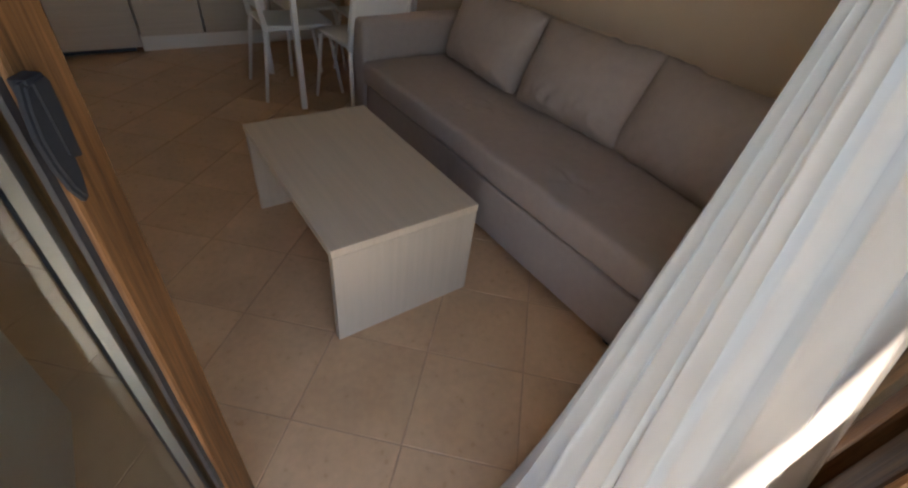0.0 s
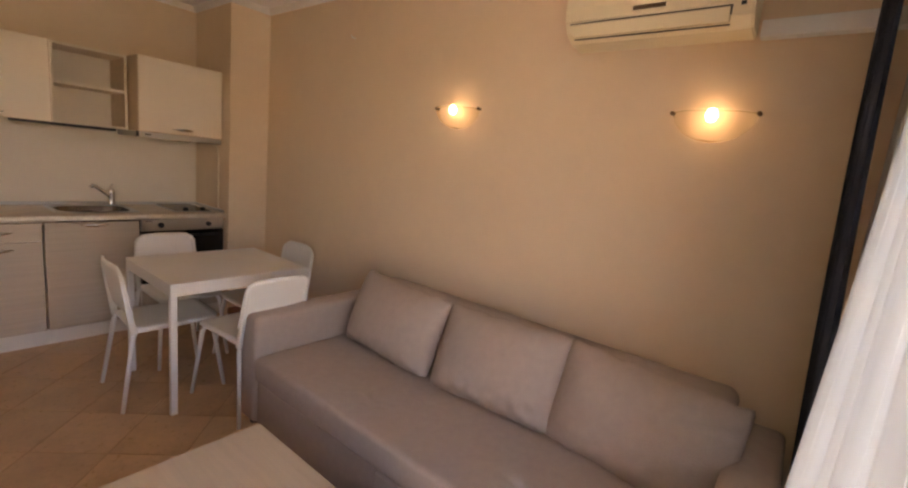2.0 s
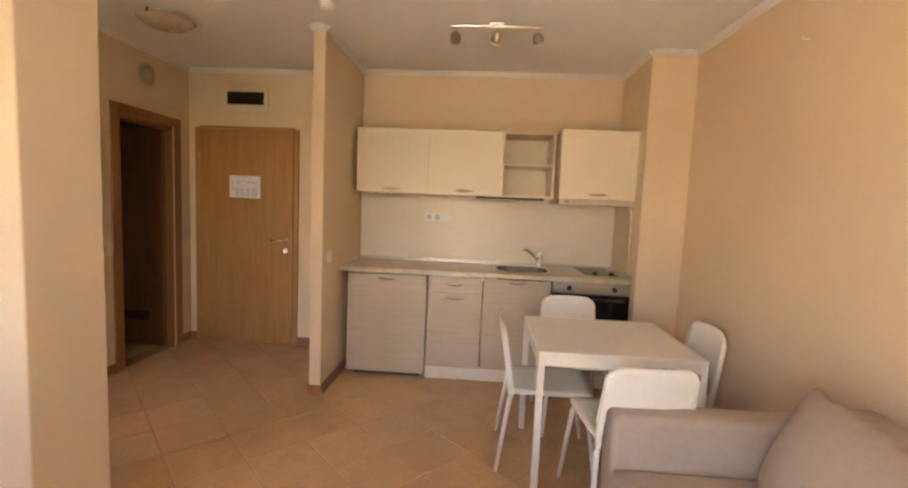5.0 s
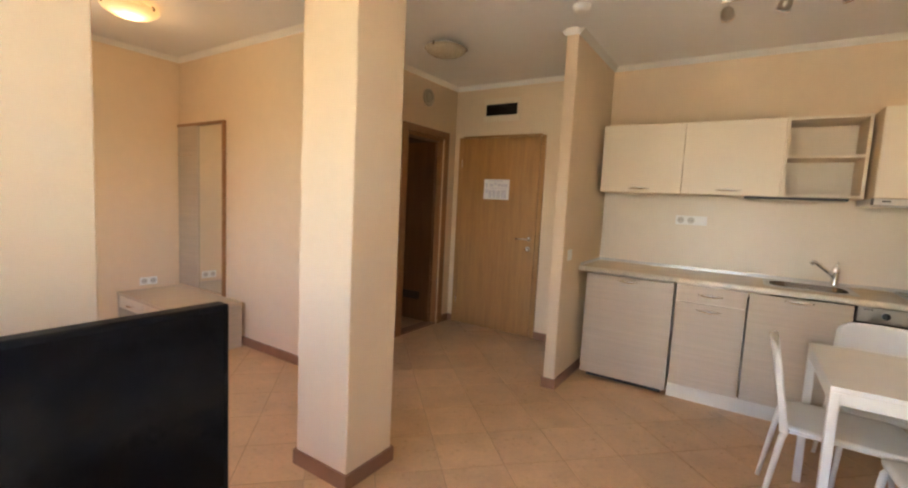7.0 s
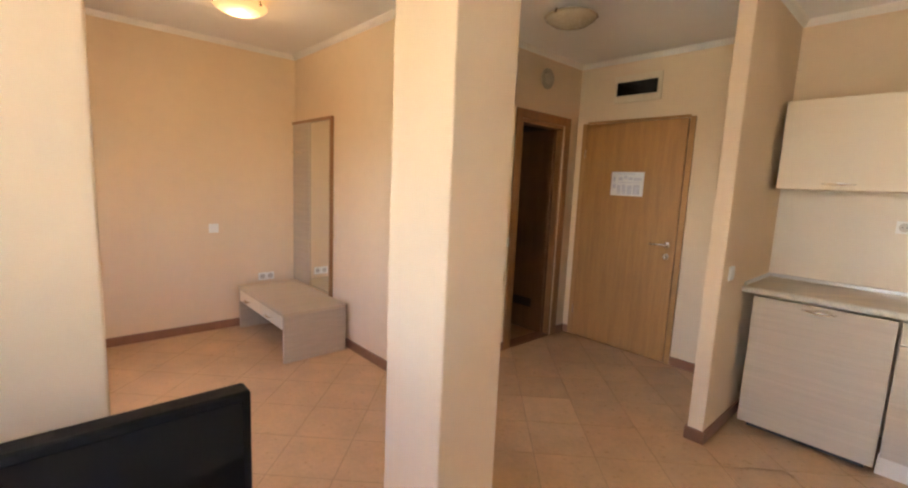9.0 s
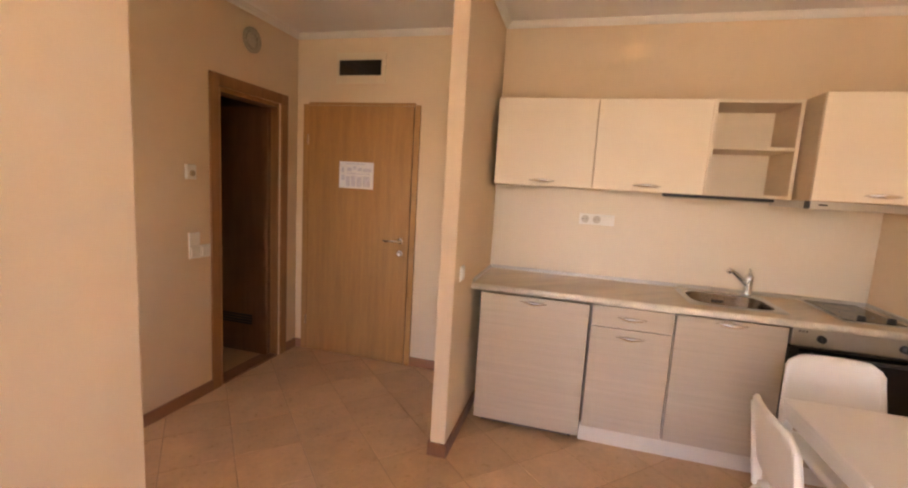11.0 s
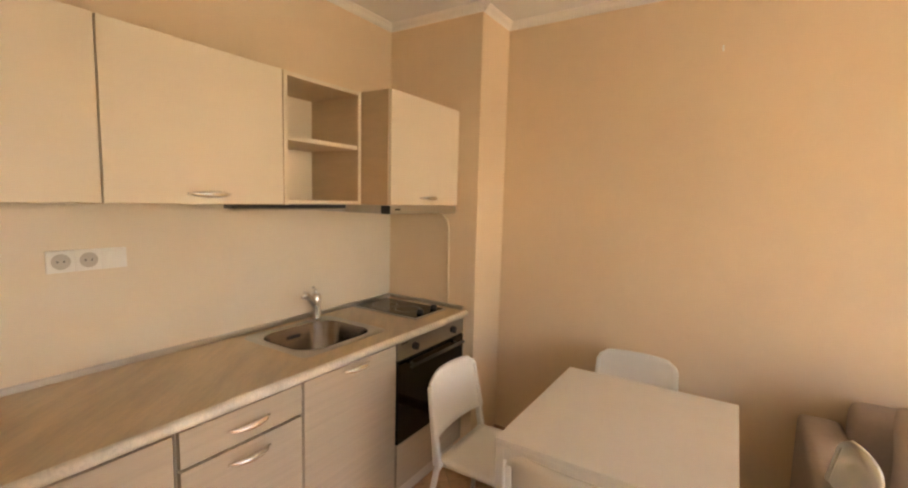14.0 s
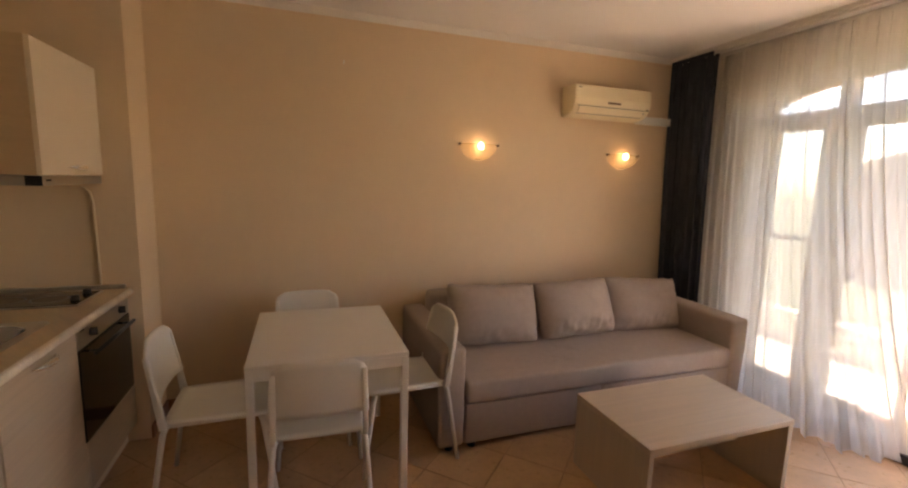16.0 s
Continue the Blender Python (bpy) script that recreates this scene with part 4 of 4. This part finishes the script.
def build_chair(m):
    """White stacking chair; it faces +y, its back is towards -y."""
    c = thing("dining_chair", 0, 0, 0, 0, "white plastic dining chair with slim steel legs at the table", "chair", "chairs round the table")
    c.matrix_basis = m

    def seat(u, v):
        x = (u - 0.5) * (0.40 - 0.03 * (1 - v)) * (1 - 0.06 * (abs(2 * v - 1) ** 6))
        y = -0.19 + 0.448 * v * (1 - 0.05 * abs(2 * u - 1) ** 5)
        z = 0.445 - 0.010 * math.sin(math.pi * u) * math.sin(math.pi * v) - 0.02 * max(0, v - 0.85) / 0.15 * max(0, v - 0.85)
        return (x, y, z)

    part("seat", shell(bmesh.new(), seat, 12, 12, 0.014), CHAIRPL, c, "", True)

    def back(u, v):
        half = 0.205 - 0.018 * v - 0.050 * max(0, (v - 0.80) / 0.20) ** 2.4
        x = (2 * u - 1) * half
        z = 0.545 + 0.257 * v - 0.006 * abs(2 * u - 1) ** 3
        y = -0.192 - 0.05 * v - 0.022 * (1 - (2 * u - 1) ** 2)
        return (x, y, z)

    part("backrest", shell(bmesh.new(), back, 14, 10, 0.013), CHAIRPL, c, "", True)
    for s in (-1, 1):
        up = box(-0.011, 0.011, -0.017, 0.017, 0, 1, 0.004)
        for v in up.verts:
            z = v.co.z
            w = 0.425 + (0.752 - 0.425) * z
            v.co = Vector((s * (0.19 - 0.010 * z) + v.co.x, -0.185 - 0.050 * z + v.co.y * (1.0 - 0.35 * z), w))
        part("back_post", up, CHAIRPL, c, "", True)
        part("back_leg", tube([(s * 0.178, -0.175, 0.44), (s * 0.19, -0.19, 0.40), (s * 0.22, -0.25, 0.0)], [0.013, 0.0135, 0.010], 12), CHAIRST, c, "", True)
        part("front_leg", tube([(s * 0.165, 0.20, 0.432), (s * 0.18, 0.215, 0.40), (s * 0.214, 0.272, 0.0)], [0.013, 0.0135, 0.010], 12), CHAIRST, c, "", True)
        part("side_rail", tube([(s * 0.172, -0.18, 0.428), (s * 0.165, 0.20, 0.428)], 0.009, 8), CHAIRST, c, "", True)
    return c


chair = build_chair(pose(1.735, -1.095, 0, 0, 0, 180))
copy_thing(chair, pose(2.150, -1.525, 0, 0, 0, 90))
copy_thing(chair, pose(1.790, -2.03, 0, 0, 0, 4))
copy_thing(chair, pose(1.475, -1.56, 0, 0, 0, -92))

# ---- sofa ----
sofa = thing("sofa", 2.14, -3.355, 0, 0, "taupe fabric three-seat sofa against the wall", "sofa")


def padded(x0, x1, y0, y1, z0, z1, r, puff=0.0, cuts=9, seed=3, wrinkle=0.0, dimples=()):
    """An upholstered block: rounded edges, a slightly swollen top, faint creases and pulled-in tufts."""
    bm = box(x0, x1, y0, y1, z0, z1, r, 3)
    bmesh.ops.subdivide_edges(bm, edges=[e for e in bm.edges if e.calc_length() > 0.3], cuts=cuts, use_grid_fill=True)
    for v in bm.verts:
        u, w = (v.co.x - x0) / (x1 - x0), (v.co.y - y0) / (y1 - y0)
        lift = math.sin(math.pi * min(max(u, 0), 1)) * math.sin(math.pi * min(max(w, 0), 1))
        top = v.co.z > (z0 + z1) / 2
        if top:
            v.co.z += puff * lift
        v.co.z += wrinkle * noise.noise(Vector((v.co.x * 5, v.co.y * 4, seed + v.co.z * 4))) * (1 if v.co.z > z0 + 0.02 else 0)
        v.co.x += 0.6 * wrinkle * noise.noise(Vector((seed, v.co.y * 6, v.co.z * 7)))
        for dx, dy in dimples if top else ():
            d = math.hypot(v.co.x - dx, v.co.y - dy)
            a = math.atan2(v.co.y - dy, v.co.x - dx)
            v.co.z -= 0.017 * math.exp(-((d / 0.028) ** 2)) - 0.008 * math.exp(-((d / 0.085) ** 2)) * math.sin(5 * a + dx * 40)
    return bm


part("base", padded(-0.505, 0.40, -0.997, 0.062, 0.032, 0.276, 0.012), FABRIC, sofa, "", True)
part("base", padded(-0.490, 0.40, 0.068, 0.997, 0.032, 0.276, 0.012), FABRIC, sofa, "", True)
part("seat", padded(-0.512, 0.32, -0.997, 0.997, 0.284, 0.415, 0.022, 0.014, cuts=84, wrinkle=0.007, dimples=((-0.35, 0.275), (-0.35, -0.495), (-0.20, 0.165))), FABRIC, sofa, "", True)
part("backrest", padded(0.25, 0.445, -0.997, 0.997, 0.10, 0.735, 0.045, wrinkle=0.006), FABRIC, sofa, "", True)
for s in (-1, 1):
    part("armrest", padded(-0.505, 0.445, s * 1.082 - 0.08, s * 1.082 + 0.08, 0.028, 0.62, 0.03, 0.004, wrinkle=0.006, seed=7 + s), FABRIC, sofa, "", True)
for x in (-0.455, 0.38):
    for y in (-1.08, -0.94, 0.94, 1.08):
        part("foot", tube([(x, y, 0.0), (x, y, 0.05)], 0.025, 12), BLACKPL, sofa, "black plastic foot")


def pillow(w, h, t, seed, pleat=0.035, crease=0.0):
    """A soft square cushion standing in its x-z plane; y is its thickness."""
    bm = bmesh.new()
    n_ = 36
    rows = {}
    for side in (1, -1):
        for j in range(n_ + 1):
            for i in range(n_ + 1):
                u, v = 2 * i / n_ - 1, 2 * j / n_ - 1
                e = max(abs(u), abs(v))
                if side == -1 and e > 0.999:
                    rows[side, i, j] = rows[1, i, j]
                    continue
                x = u * w / 2 * (1 - 0.048 * (1 - v * v) * abs(u) ** 3)
                z = v * h / 2 * (1 - 0.058 * (1 - u * u) * abs(v) ** 3) + (0.012 * noise.noise(Vector((u * 5 + seed, v, 3.0))) if abs(v) > 0.8 else 0)
                soft_ = 1 - 0.05 * abs(u * v) ** 5
                x, z = x * soft_, z * soft_
                d = ((1 - abs(u) ** 3.2) * (1 - abs(v) ** 2.8)) ** 0.62
                wr = noise.noise(Vector((u * 2.0 + seed, v * 2.0, side))) * 0.008 + noise.noise(Vector((u * 9 + seed, v * 3.5, side * 2))) * pleat * max(0.0, -v - 0.25) - crease * math.exp(-(((v - 0.55 + 0.30 * (1 + u)) / 0.10) ** 2)) * max(0.0, -u - 0.25)
                sag = 0.02 * (1 - v) * d
                rows[side, i, j] = bm.verts.new((x, side * (t / 2 * d + (wr + sag) * d), z))
        for j in range(n_):
            for i in range(n_):
                q = [rows[side, i, j], rows[side, i + 1, j], rows[side, i + 1, j + 1], rows[side, i, j + 1]]
                bm.faces.new(q if side == -1 else q[::-1])
    bmesh.ops.recalc_face_normals(bm, faces=bm.faces)
    return bm


for k, (y, w, tilt, zz) in enumerate(((-2.765, 0.69, 20, 0.611), (-3.442, 0.68, 22, 0.609), (-4.07, 0.69, 19, 0.600))):
    cu = mesh_object("sofa_cushion", pillow(w, 0.438, 0.21, k * 5.3, (0.045, 0.11, 0.05)[k], (0.0, 0.010, 0.035)[k]), FABRIC, None, "", True)
    cu.matrix_basis = pose(2.215, y, zz, 0, 0, (88, 92.5, 87.5)[k]) @ pose(0, 0, 0, tilt, (-2, 1.5, -3)[k], 0)
    tagged(cu, "loose taupe fabric back cushion leaning on the sofa", "cushion", "sofa back cushions")

# ---- coffee table ----
ct = thing("coffee_table", 1.103, -3.35, 0, 0, "low coffee table of pale wood-grain laminate board", "coffee table")
part("tabletop", box(-0.271, 0.271, -0.450, 0.450, 0.378, 0.408, 0.002, 1), WENGEV, ct)
for s in (-1, 1):
    part("side_panel", box(-0.268, 0.268, s * 0.435 - 0.0145, s * 0.433 + 0.0145, 0, 0.3775, 0.002, 1), WENGEZ, ct)
part("stretcher", box(-0.012, 0.012, -0.418, 0.418, 0.15, 0.3775), WENGE, ct)

# ---- wall lamps ----


def wall_lamp(y, z):
    s = thing("wall_lamp", XS - 0.001, y, z, 0, "lit half-bowl glass wall lamp with bronze end caps", "wall lamp", "wall lamps over the sofa")
    bm = bmesh.new()
    nu, nv = 24, 10
    g = []
    for j in range(nv + 1):
        b = math.pi / 2 * j / nv
        g.append([bm.verts.new((-0.105 * math.cos(b) * math.sin(a), 0.150 * math.cos(b) * math.cos(a), -0.108 * math.sin(b) * (1 + 0.03 * math.cos(12 * a)))) for a in [math.pi * i / nu for i in range(nu + 1)]])
    for j in range(nv):
        for i in range(nu):
            bm.faces.new((g[j][i], g[j][i + 1], g[j + 1][i + 1], g[j + 1][i]))
    bmesh.ops.remove_doubles(bm, verts=bm.verts, dist=1e-5)
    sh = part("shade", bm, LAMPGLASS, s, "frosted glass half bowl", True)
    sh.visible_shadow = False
    rim = [(-0.105 * math.sin(math.pi * k / 24), 0.150 * math.cos(math.pi * k / 24), 0.0) for k in range(25)]
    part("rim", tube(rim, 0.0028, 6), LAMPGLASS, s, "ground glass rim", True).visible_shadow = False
    part("bulb", lathe([(0, -0.028), (0.016, -0.022), (0.024, 0.0), (0.016, 0.022), (0, 0.028)], 16), BULB, s, "glowing bulb", True).matrix_basis = pose(-0.055, 0, -0.012)
    for d in (-1, 1):
        part("end_cap", tube([(-0.002, d * 0.152, 0), (-0.03, d * 0.152, 0)], 0.008, 10), BRASS, s, "bronze end cap", True)


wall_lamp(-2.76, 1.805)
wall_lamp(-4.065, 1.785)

# ---- air conditioner ----
ac = thing("air_conditioner", XS, -3.805, 2.17, 0, "yellowed white split air conditioner on the wall", "air conditioner")
prof = [(0, 0.125), (-0.165, 0.125), (-0.19, 0.115), (-0.197, 0.02), (-0.19, -0.035), (-0.165, -0.08), (-0.11, -0.115), (0, -0.125)]
bm = slab([(x, z * 0.9) for x, z in prof], 0.70, 0.006)
bmesh.ops.transform(bm, matrix=Matrix(((1, 0, 0, 0), (0, 0, -1, 0.35), (0, 1, 0, 0), (0, 0, 0, 1))), verts=bm.verts)
bmesh.ops.recalc_face_normals(bm, faces=bm.faces)
part("body", bm, ACPL, ac)
part("louvre", box(-0.008, 0.008, -0.28, 0.315, -0.026, 0.026, 0.003, matrix=pose(-0.180, 0, -0.068, 0, -30, 0)), ACPL, ac, "closed louvre")
# black bars: slot, slot end, and a painted shadow line under the louvre
part("air_gap", join(box(-0.1955, -0.183, -0.285, 0.32, -0.0475, -0.0425), box(-0.192, -0.180, -0.2835, -0.2800, -0.072, -0.0475), box(-0.158, -0.147, -0.28, 0.31, -0.0975, -0.0955)), BLACKPL, ac, "black strips for the air slot and a lower shadow line")
part("badge", box(-0.199, -0.1945, -0.06, 0.06, -0.018, -0.004), BRASS, ac, "dark maker badge")
part("sensor", box(-0.197, -0.187, -0.325, -0.31, -0.045, -0.035), BLACKPL, ac)
part("mark", box(-0.196, -0.192, 0.305, 0.33, 0.085, 0.091), BRASS, ac)
trunk = tagged(mesh_object("pipe_trunking", box(XS - 0.055, XS - 0.001, -4.70, -4.17, 2.05, 2.11, 0.004), WHITEPL), "white plastic pipe trunking beside the air conditioner", "trunking")
hook = tagged(mesh_object("wall_hook", tube([(XS, -1.78, 2.28), (XS - 0.03, -1.78, 2.28), (XS - 0.035, -1.78, 2.295)], 0.004, 8), WHITEPL), "tiny painted hook on the long wall", "hook")

# ---- ceiling fixtures ----
sp = thing("spotlight_bar", 1.125, -1.10, ZC, 0, "satin ceiling spotlight bar with three swivel spots", "ceiling light")
part("bar", box(-0.30, 0.30, -0.016, 0.016, -0.035, -0.02, 0.004), CHROME, sp)
part("mount", join(box(-0.05, 0.05, -0.03, 0.03, -0.02, 0.0, 0.004)), CHROME, sp)
for k, x in enumerate((-0.265, 0.0, 0.265)):
    h = part("spot_head", lathe([(0, 0.040), (0.014, 0.038), (0.024, 0.030), (0.031, 0.016), (0.034, 0.0), (0.034, -0.016), (0.030, -0.024), (0.022, -0.020), (0, -0.016)], 24), NICKEL, sp, "dark nickel ball-shaped spot head", True)
    part("front_ring", lathe([(0.030, -0.024), (0.037, -0.022), (0.038, -0.030), (0.031, -0.034), (0.027, -0.027)], 24), CHROME, h, "bright steel front ring", True)
    h.matrix_basis = pose(x, 0.0, -0.100, (68, 35, 25)[k], (-8, 20, -25)[k], 0)
    part("stem", tube([(x, 0, -0.03), (x, 0, -0.075)], 0.007, 8), CHROME, sp)
    part("spot_bulb", lathe([(0, -0.03), (0.02, -0.03), (0.022, -0.022)], 16), glowing("lit_spot_bulb", (1, 0.8, 0.5), 0.1) if k == 0 else LAMPOFF, h, "spot bulb", True)
spot = new("spotlight_beam", bpy.data.lights.new("spotlight_beam", "SPOT"))
spot.data.energy, spot.data.color, spot.data.spot_size, spot.data.spot_blend, spot.data.shadow_soft_size = 0.42, (1.0, 0.72, 0.40), radians(7.5), 1.0, 0.03
spot.matrix_world = look((0.858, -1.045, 2.475), (0.82, 0.0, 2.40))


def ceiling_dish(x, y, mat, label):
    d = thing("ceiling_lamp", x, y, ZC, 0, label, "ceiling light")
    part("base", lathe([(0, 0), (0.09, 0), (0.09, -0.03), (0, -0.03)], 28), WHITEPL, d)
    part("shade", lathe([(0.165, -0.035), (0.17, -0.04), (0.16, -0.056), (0.12, -0.082), (0.06, -0.098), (0, -0.102)], 40), mat, d, "patterned glass dish", True)
    for a in (30, 150, 270):
        part("clip", tube([(0.16 * math.cos(radians(a)), 0.16 * math.sin(radians(a)), -0.028), (0.17 * math.cos(radians(a)), 0.17 * math.sin(radians(a)), -0.052)], 0.008, 8), BRASS, d, "bronze clip")
    return d


ceiling_dish(-1.06, -1.14, LAMPOFF, "unlit patterned glass ceiling dish in the hall")
ceiling_dish(-2.58, -2.73, glowing("lit_dish_glass", (1.0, 0.52, 0.13), 0.022), "lit amber glass ceiling dish in the sleeping nook").children[1].visible_shadow = False
point_lamp("nook_lamp_light", (-2.58, -2.73, 2.46), 0.16, WARM, 0.08)
sd = thing("smoke_detector", 0.09, -1.33, ZC, 0, "small white ceiling smoke detector", "smoke detector")
part("body", lathe([(0, -0.04), (0.03, -0.04), (0.045, -0.03), (0.05, -0.012), (0.055, 0.0)], 28), WHITEPL, sd, "", True)

# ---- television ----
tv = thing("television", -0.015, -3.95, 0.52, 0, "black flat-screen television standing on its low cabinet", "television")
part("casing", box(-0.045, 0.0, -0.445, 0.445, 0.04, 0.555, 0.005), TVCASE, tv)
part("screen", box(-0.004, 0.0015, -0.430, 0.430, 0.075, 0.540), TVSCREEN, tv, "glossy black screen")
part("stand", join(box(-0.09, 0.07, -0.2, 0.2, 0.0, 0.012, 0.004), box(-0.04, -0.01, -0.05, 0.05, 0.01, 0.06)), BLACKPL, tv)
cab = thing("tv_cabinet", -0.10, -4.02, 0, 0, "low pale laminate television cabinet", "cabinet")
part("body", box(-0.2, 0.19, -0.40, 0.36, 0.0, 0.50, 0.002), WENGE, cab)
part("top_board", box(-0.2, 0.2, -0.41, 0.37, 0.50, 0.52, 0.002), WENGE, cab)

# ---- sleeping nook ----
mp_ = thing("hall_mirror", -3.28, YN, 0.40, 0, "tall mirror with a pale laminate hook panel", "mirror")
part("hook_panel", box(-0.40, -0.03, -0.022, 0, 0.0, 1.55, 0.002), WENGE, mp_, "pale laminate strip")
part("mirror_glass", box(-0.03, 0.395, -0.012, -0.004, 0.0, 1.55), MIRROR, mp_, "silvered mirror")
fr = bmesh.new()
box(0.395, 0.42, -0.03, 0, -0.4, 1.55, 0.002, bm=fr)
box(-0.40, 0.42, -0.03, 0, 1.55, 1.575, 0.002, bm=fr)
part("frame", fr, OAKDARK, mp_, "brown edge strip")
for x in (-0.32, -0.22, -0.14):
    part("hook", tube([(x, -0.02, 1.28), (x, -0.05, 1.265), (x, -0.065, 1.29)], 0.006, 8), CHROME, mp_, "small metal hook")

bn = thing("bench", -3.06, -2.21, 0, 0, "low pale laminate bench with two shallow drawers", "bench")
part("top_board", box(-0.56, 0.53, -0.27, 0.27, 0.375, 0.40, 0.002), WENGEV, bn)
part("side_panel", box(0.505, 0.528, -0.265, 0.265, 0.0, 0.3745, 0.002), WENGE, bn)
part("side_panel", box(-0.555, -0.532, -0.265, 0.265, 0.0, 0.3745, 0.002), WENGE, bn)
part("drawer_box", box(-0.53, 0.503, -0.25, 0.26, 0.27, 0.3745), WENGE, bn)
for x in (-0.27, 0.245):
    d = part("drawer_front", box(x - 0.25, x + 0.25, -0.266, -0.251, 0.268, 0.37, 0.002), CREAM, bn, "cream drawer front")
    bow_handle(d, x, -0.266, 0.32, 0.12)

# ---- balcony and outside ----
structure("balcony_floor", box(-4.0, 4.5, -6.4, YW - 0.22, -0.25, -0.02), OUTTILE, "pale tiled balcony floor")
rl = thing("balcony_railing", 0, -6.3, 0, 0, "dark metal balcony railing on a low white upstand", "railing")
part("upstand", box(-4.0, 4.5, -0.08, 0.06, -0.02, 0.30), OUTWALL, rl, "white rendered upstand")
part("top_rail", tube([(-4, 0, 1.05), (4.5, 0, 1.05)], 0.025, 10), BLACKPL, rl, "", True)
for k in range(9):
    part("post", tube([(-4 + k * 1.06, 0, 0.3), (-4 + k * 1.06, 0, 1.05)], 0.014, 8), BLACKPL, rl, "", True)
structure("ground", box(-400, 400, -600, 40, -7.2, -7.0), GREEN, "dull ground far below")
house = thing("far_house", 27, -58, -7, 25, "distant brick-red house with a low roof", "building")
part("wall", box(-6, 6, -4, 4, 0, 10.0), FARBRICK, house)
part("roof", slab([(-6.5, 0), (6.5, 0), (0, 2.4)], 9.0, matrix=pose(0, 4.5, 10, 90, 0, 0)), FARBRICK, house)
for i in range(3):
    for j in range(3):
        part("window", box(-4.4 + 3.6 * i, -3.0 + 3.6 * i, 4.0, 4.05, 1.4 + 3.1 * j, 2.9 + 3.1 * j), BLACKGLASS, house)

# ---- floor tiles, laid diagonally ----
structure("floor", box(-3.9, 2.9, -4.85, 0.3, -0.2, -0.002), GROUT, "brown-jointed tiled floor")
floor_parent = bpy.data.objects["floor"]
P_, U0, V0 = 0.336, -1.395, -2.91


def clip(poly, axis, value, keep_less):
    out = []
    for a, b in zip(poly, poly[1:] + poly[:1]):
        ia, ib = ((a[axis] <= value) == keep_less), ((b[axis] <= value) == keep_less)
        if ia:
            out.append(a)
        if ia != ib:
            s = (value - a[axis]) / (b[axis] - a[axis])
            out.append((a[0] + s * (b[0] - a[0]), a[1] + s * (b[1] - a[1])))
    return out


R2 = math.sqrt(0.5)
g = P_ / 2 - 0.002
base = bmesh.new()
lo = [base.verts.new((x, y, -0.002)) for x, y in ((-g, -g), (g, -g), (g, g), (-g, g))]
k2 = g - 0.0015
hi = [base.verts.new((x, y, 0.0)) for x, y in ((-k2, -k2), (k2, -k2), (k2, k2), (-k2, k2))]
base.faces.new(hi)
for i in range(4):
    base.faces.new((lo[i], lo[(i + 1) % 4], hi[(i + 1) % 4], hi[i]))
tile_mesh = bpy.data.meshes.new("tile")
base.to_mesh(tile_mesh)
base.free()
tile_mesh.materials.append(TILE)
rest = bmesh.new()
for i in range(-20, 21):
    for j in range(-20, 21):
        u, v = U0 + (i + 0.5) * P_, V0 + (j + 0.5) * P_
        x, y = (u - v) * R2, (u + v) * R2
        if not (-3.9 < x < 2.85 and -5.0 < y < 0.3):
            continue
        whole = (-0.6 < x < 2.55 and -4.7 < y < -0.2) or (-1.7 < x < -0.2 and -1.9 < y < 0)
        if whole and len(floor_parent.children) < 290:
            t_ = new("tile", tile_mesh)
            t_.parent = floor_parent
            t_.matrix_basis = pose(x, y, 0, 0, 0, 45)
            continue
        corners = [(x + (a * R2 - b * R2) * g, y + (a * R2 + b * R2) * g) for a, b in ((-1, -1), (1, -1), (1, 1), (-1, 1))]
        poly = corners
        for axis, value, less in ((0, 2.85, True), (0, -3.85, False), (1, 0.28, True), (1, -4.83, False)):
            poly = clip(poly, axis, value, less) if poly else poly
        if len(poly) > 2:
            rest.faces.new([rest.verts.new((a, b, 0.0)) for a, b in poly])
t_ = mesh_object("tile", rest, TILE, floor_parent)
t_["kind"] = "stuff"
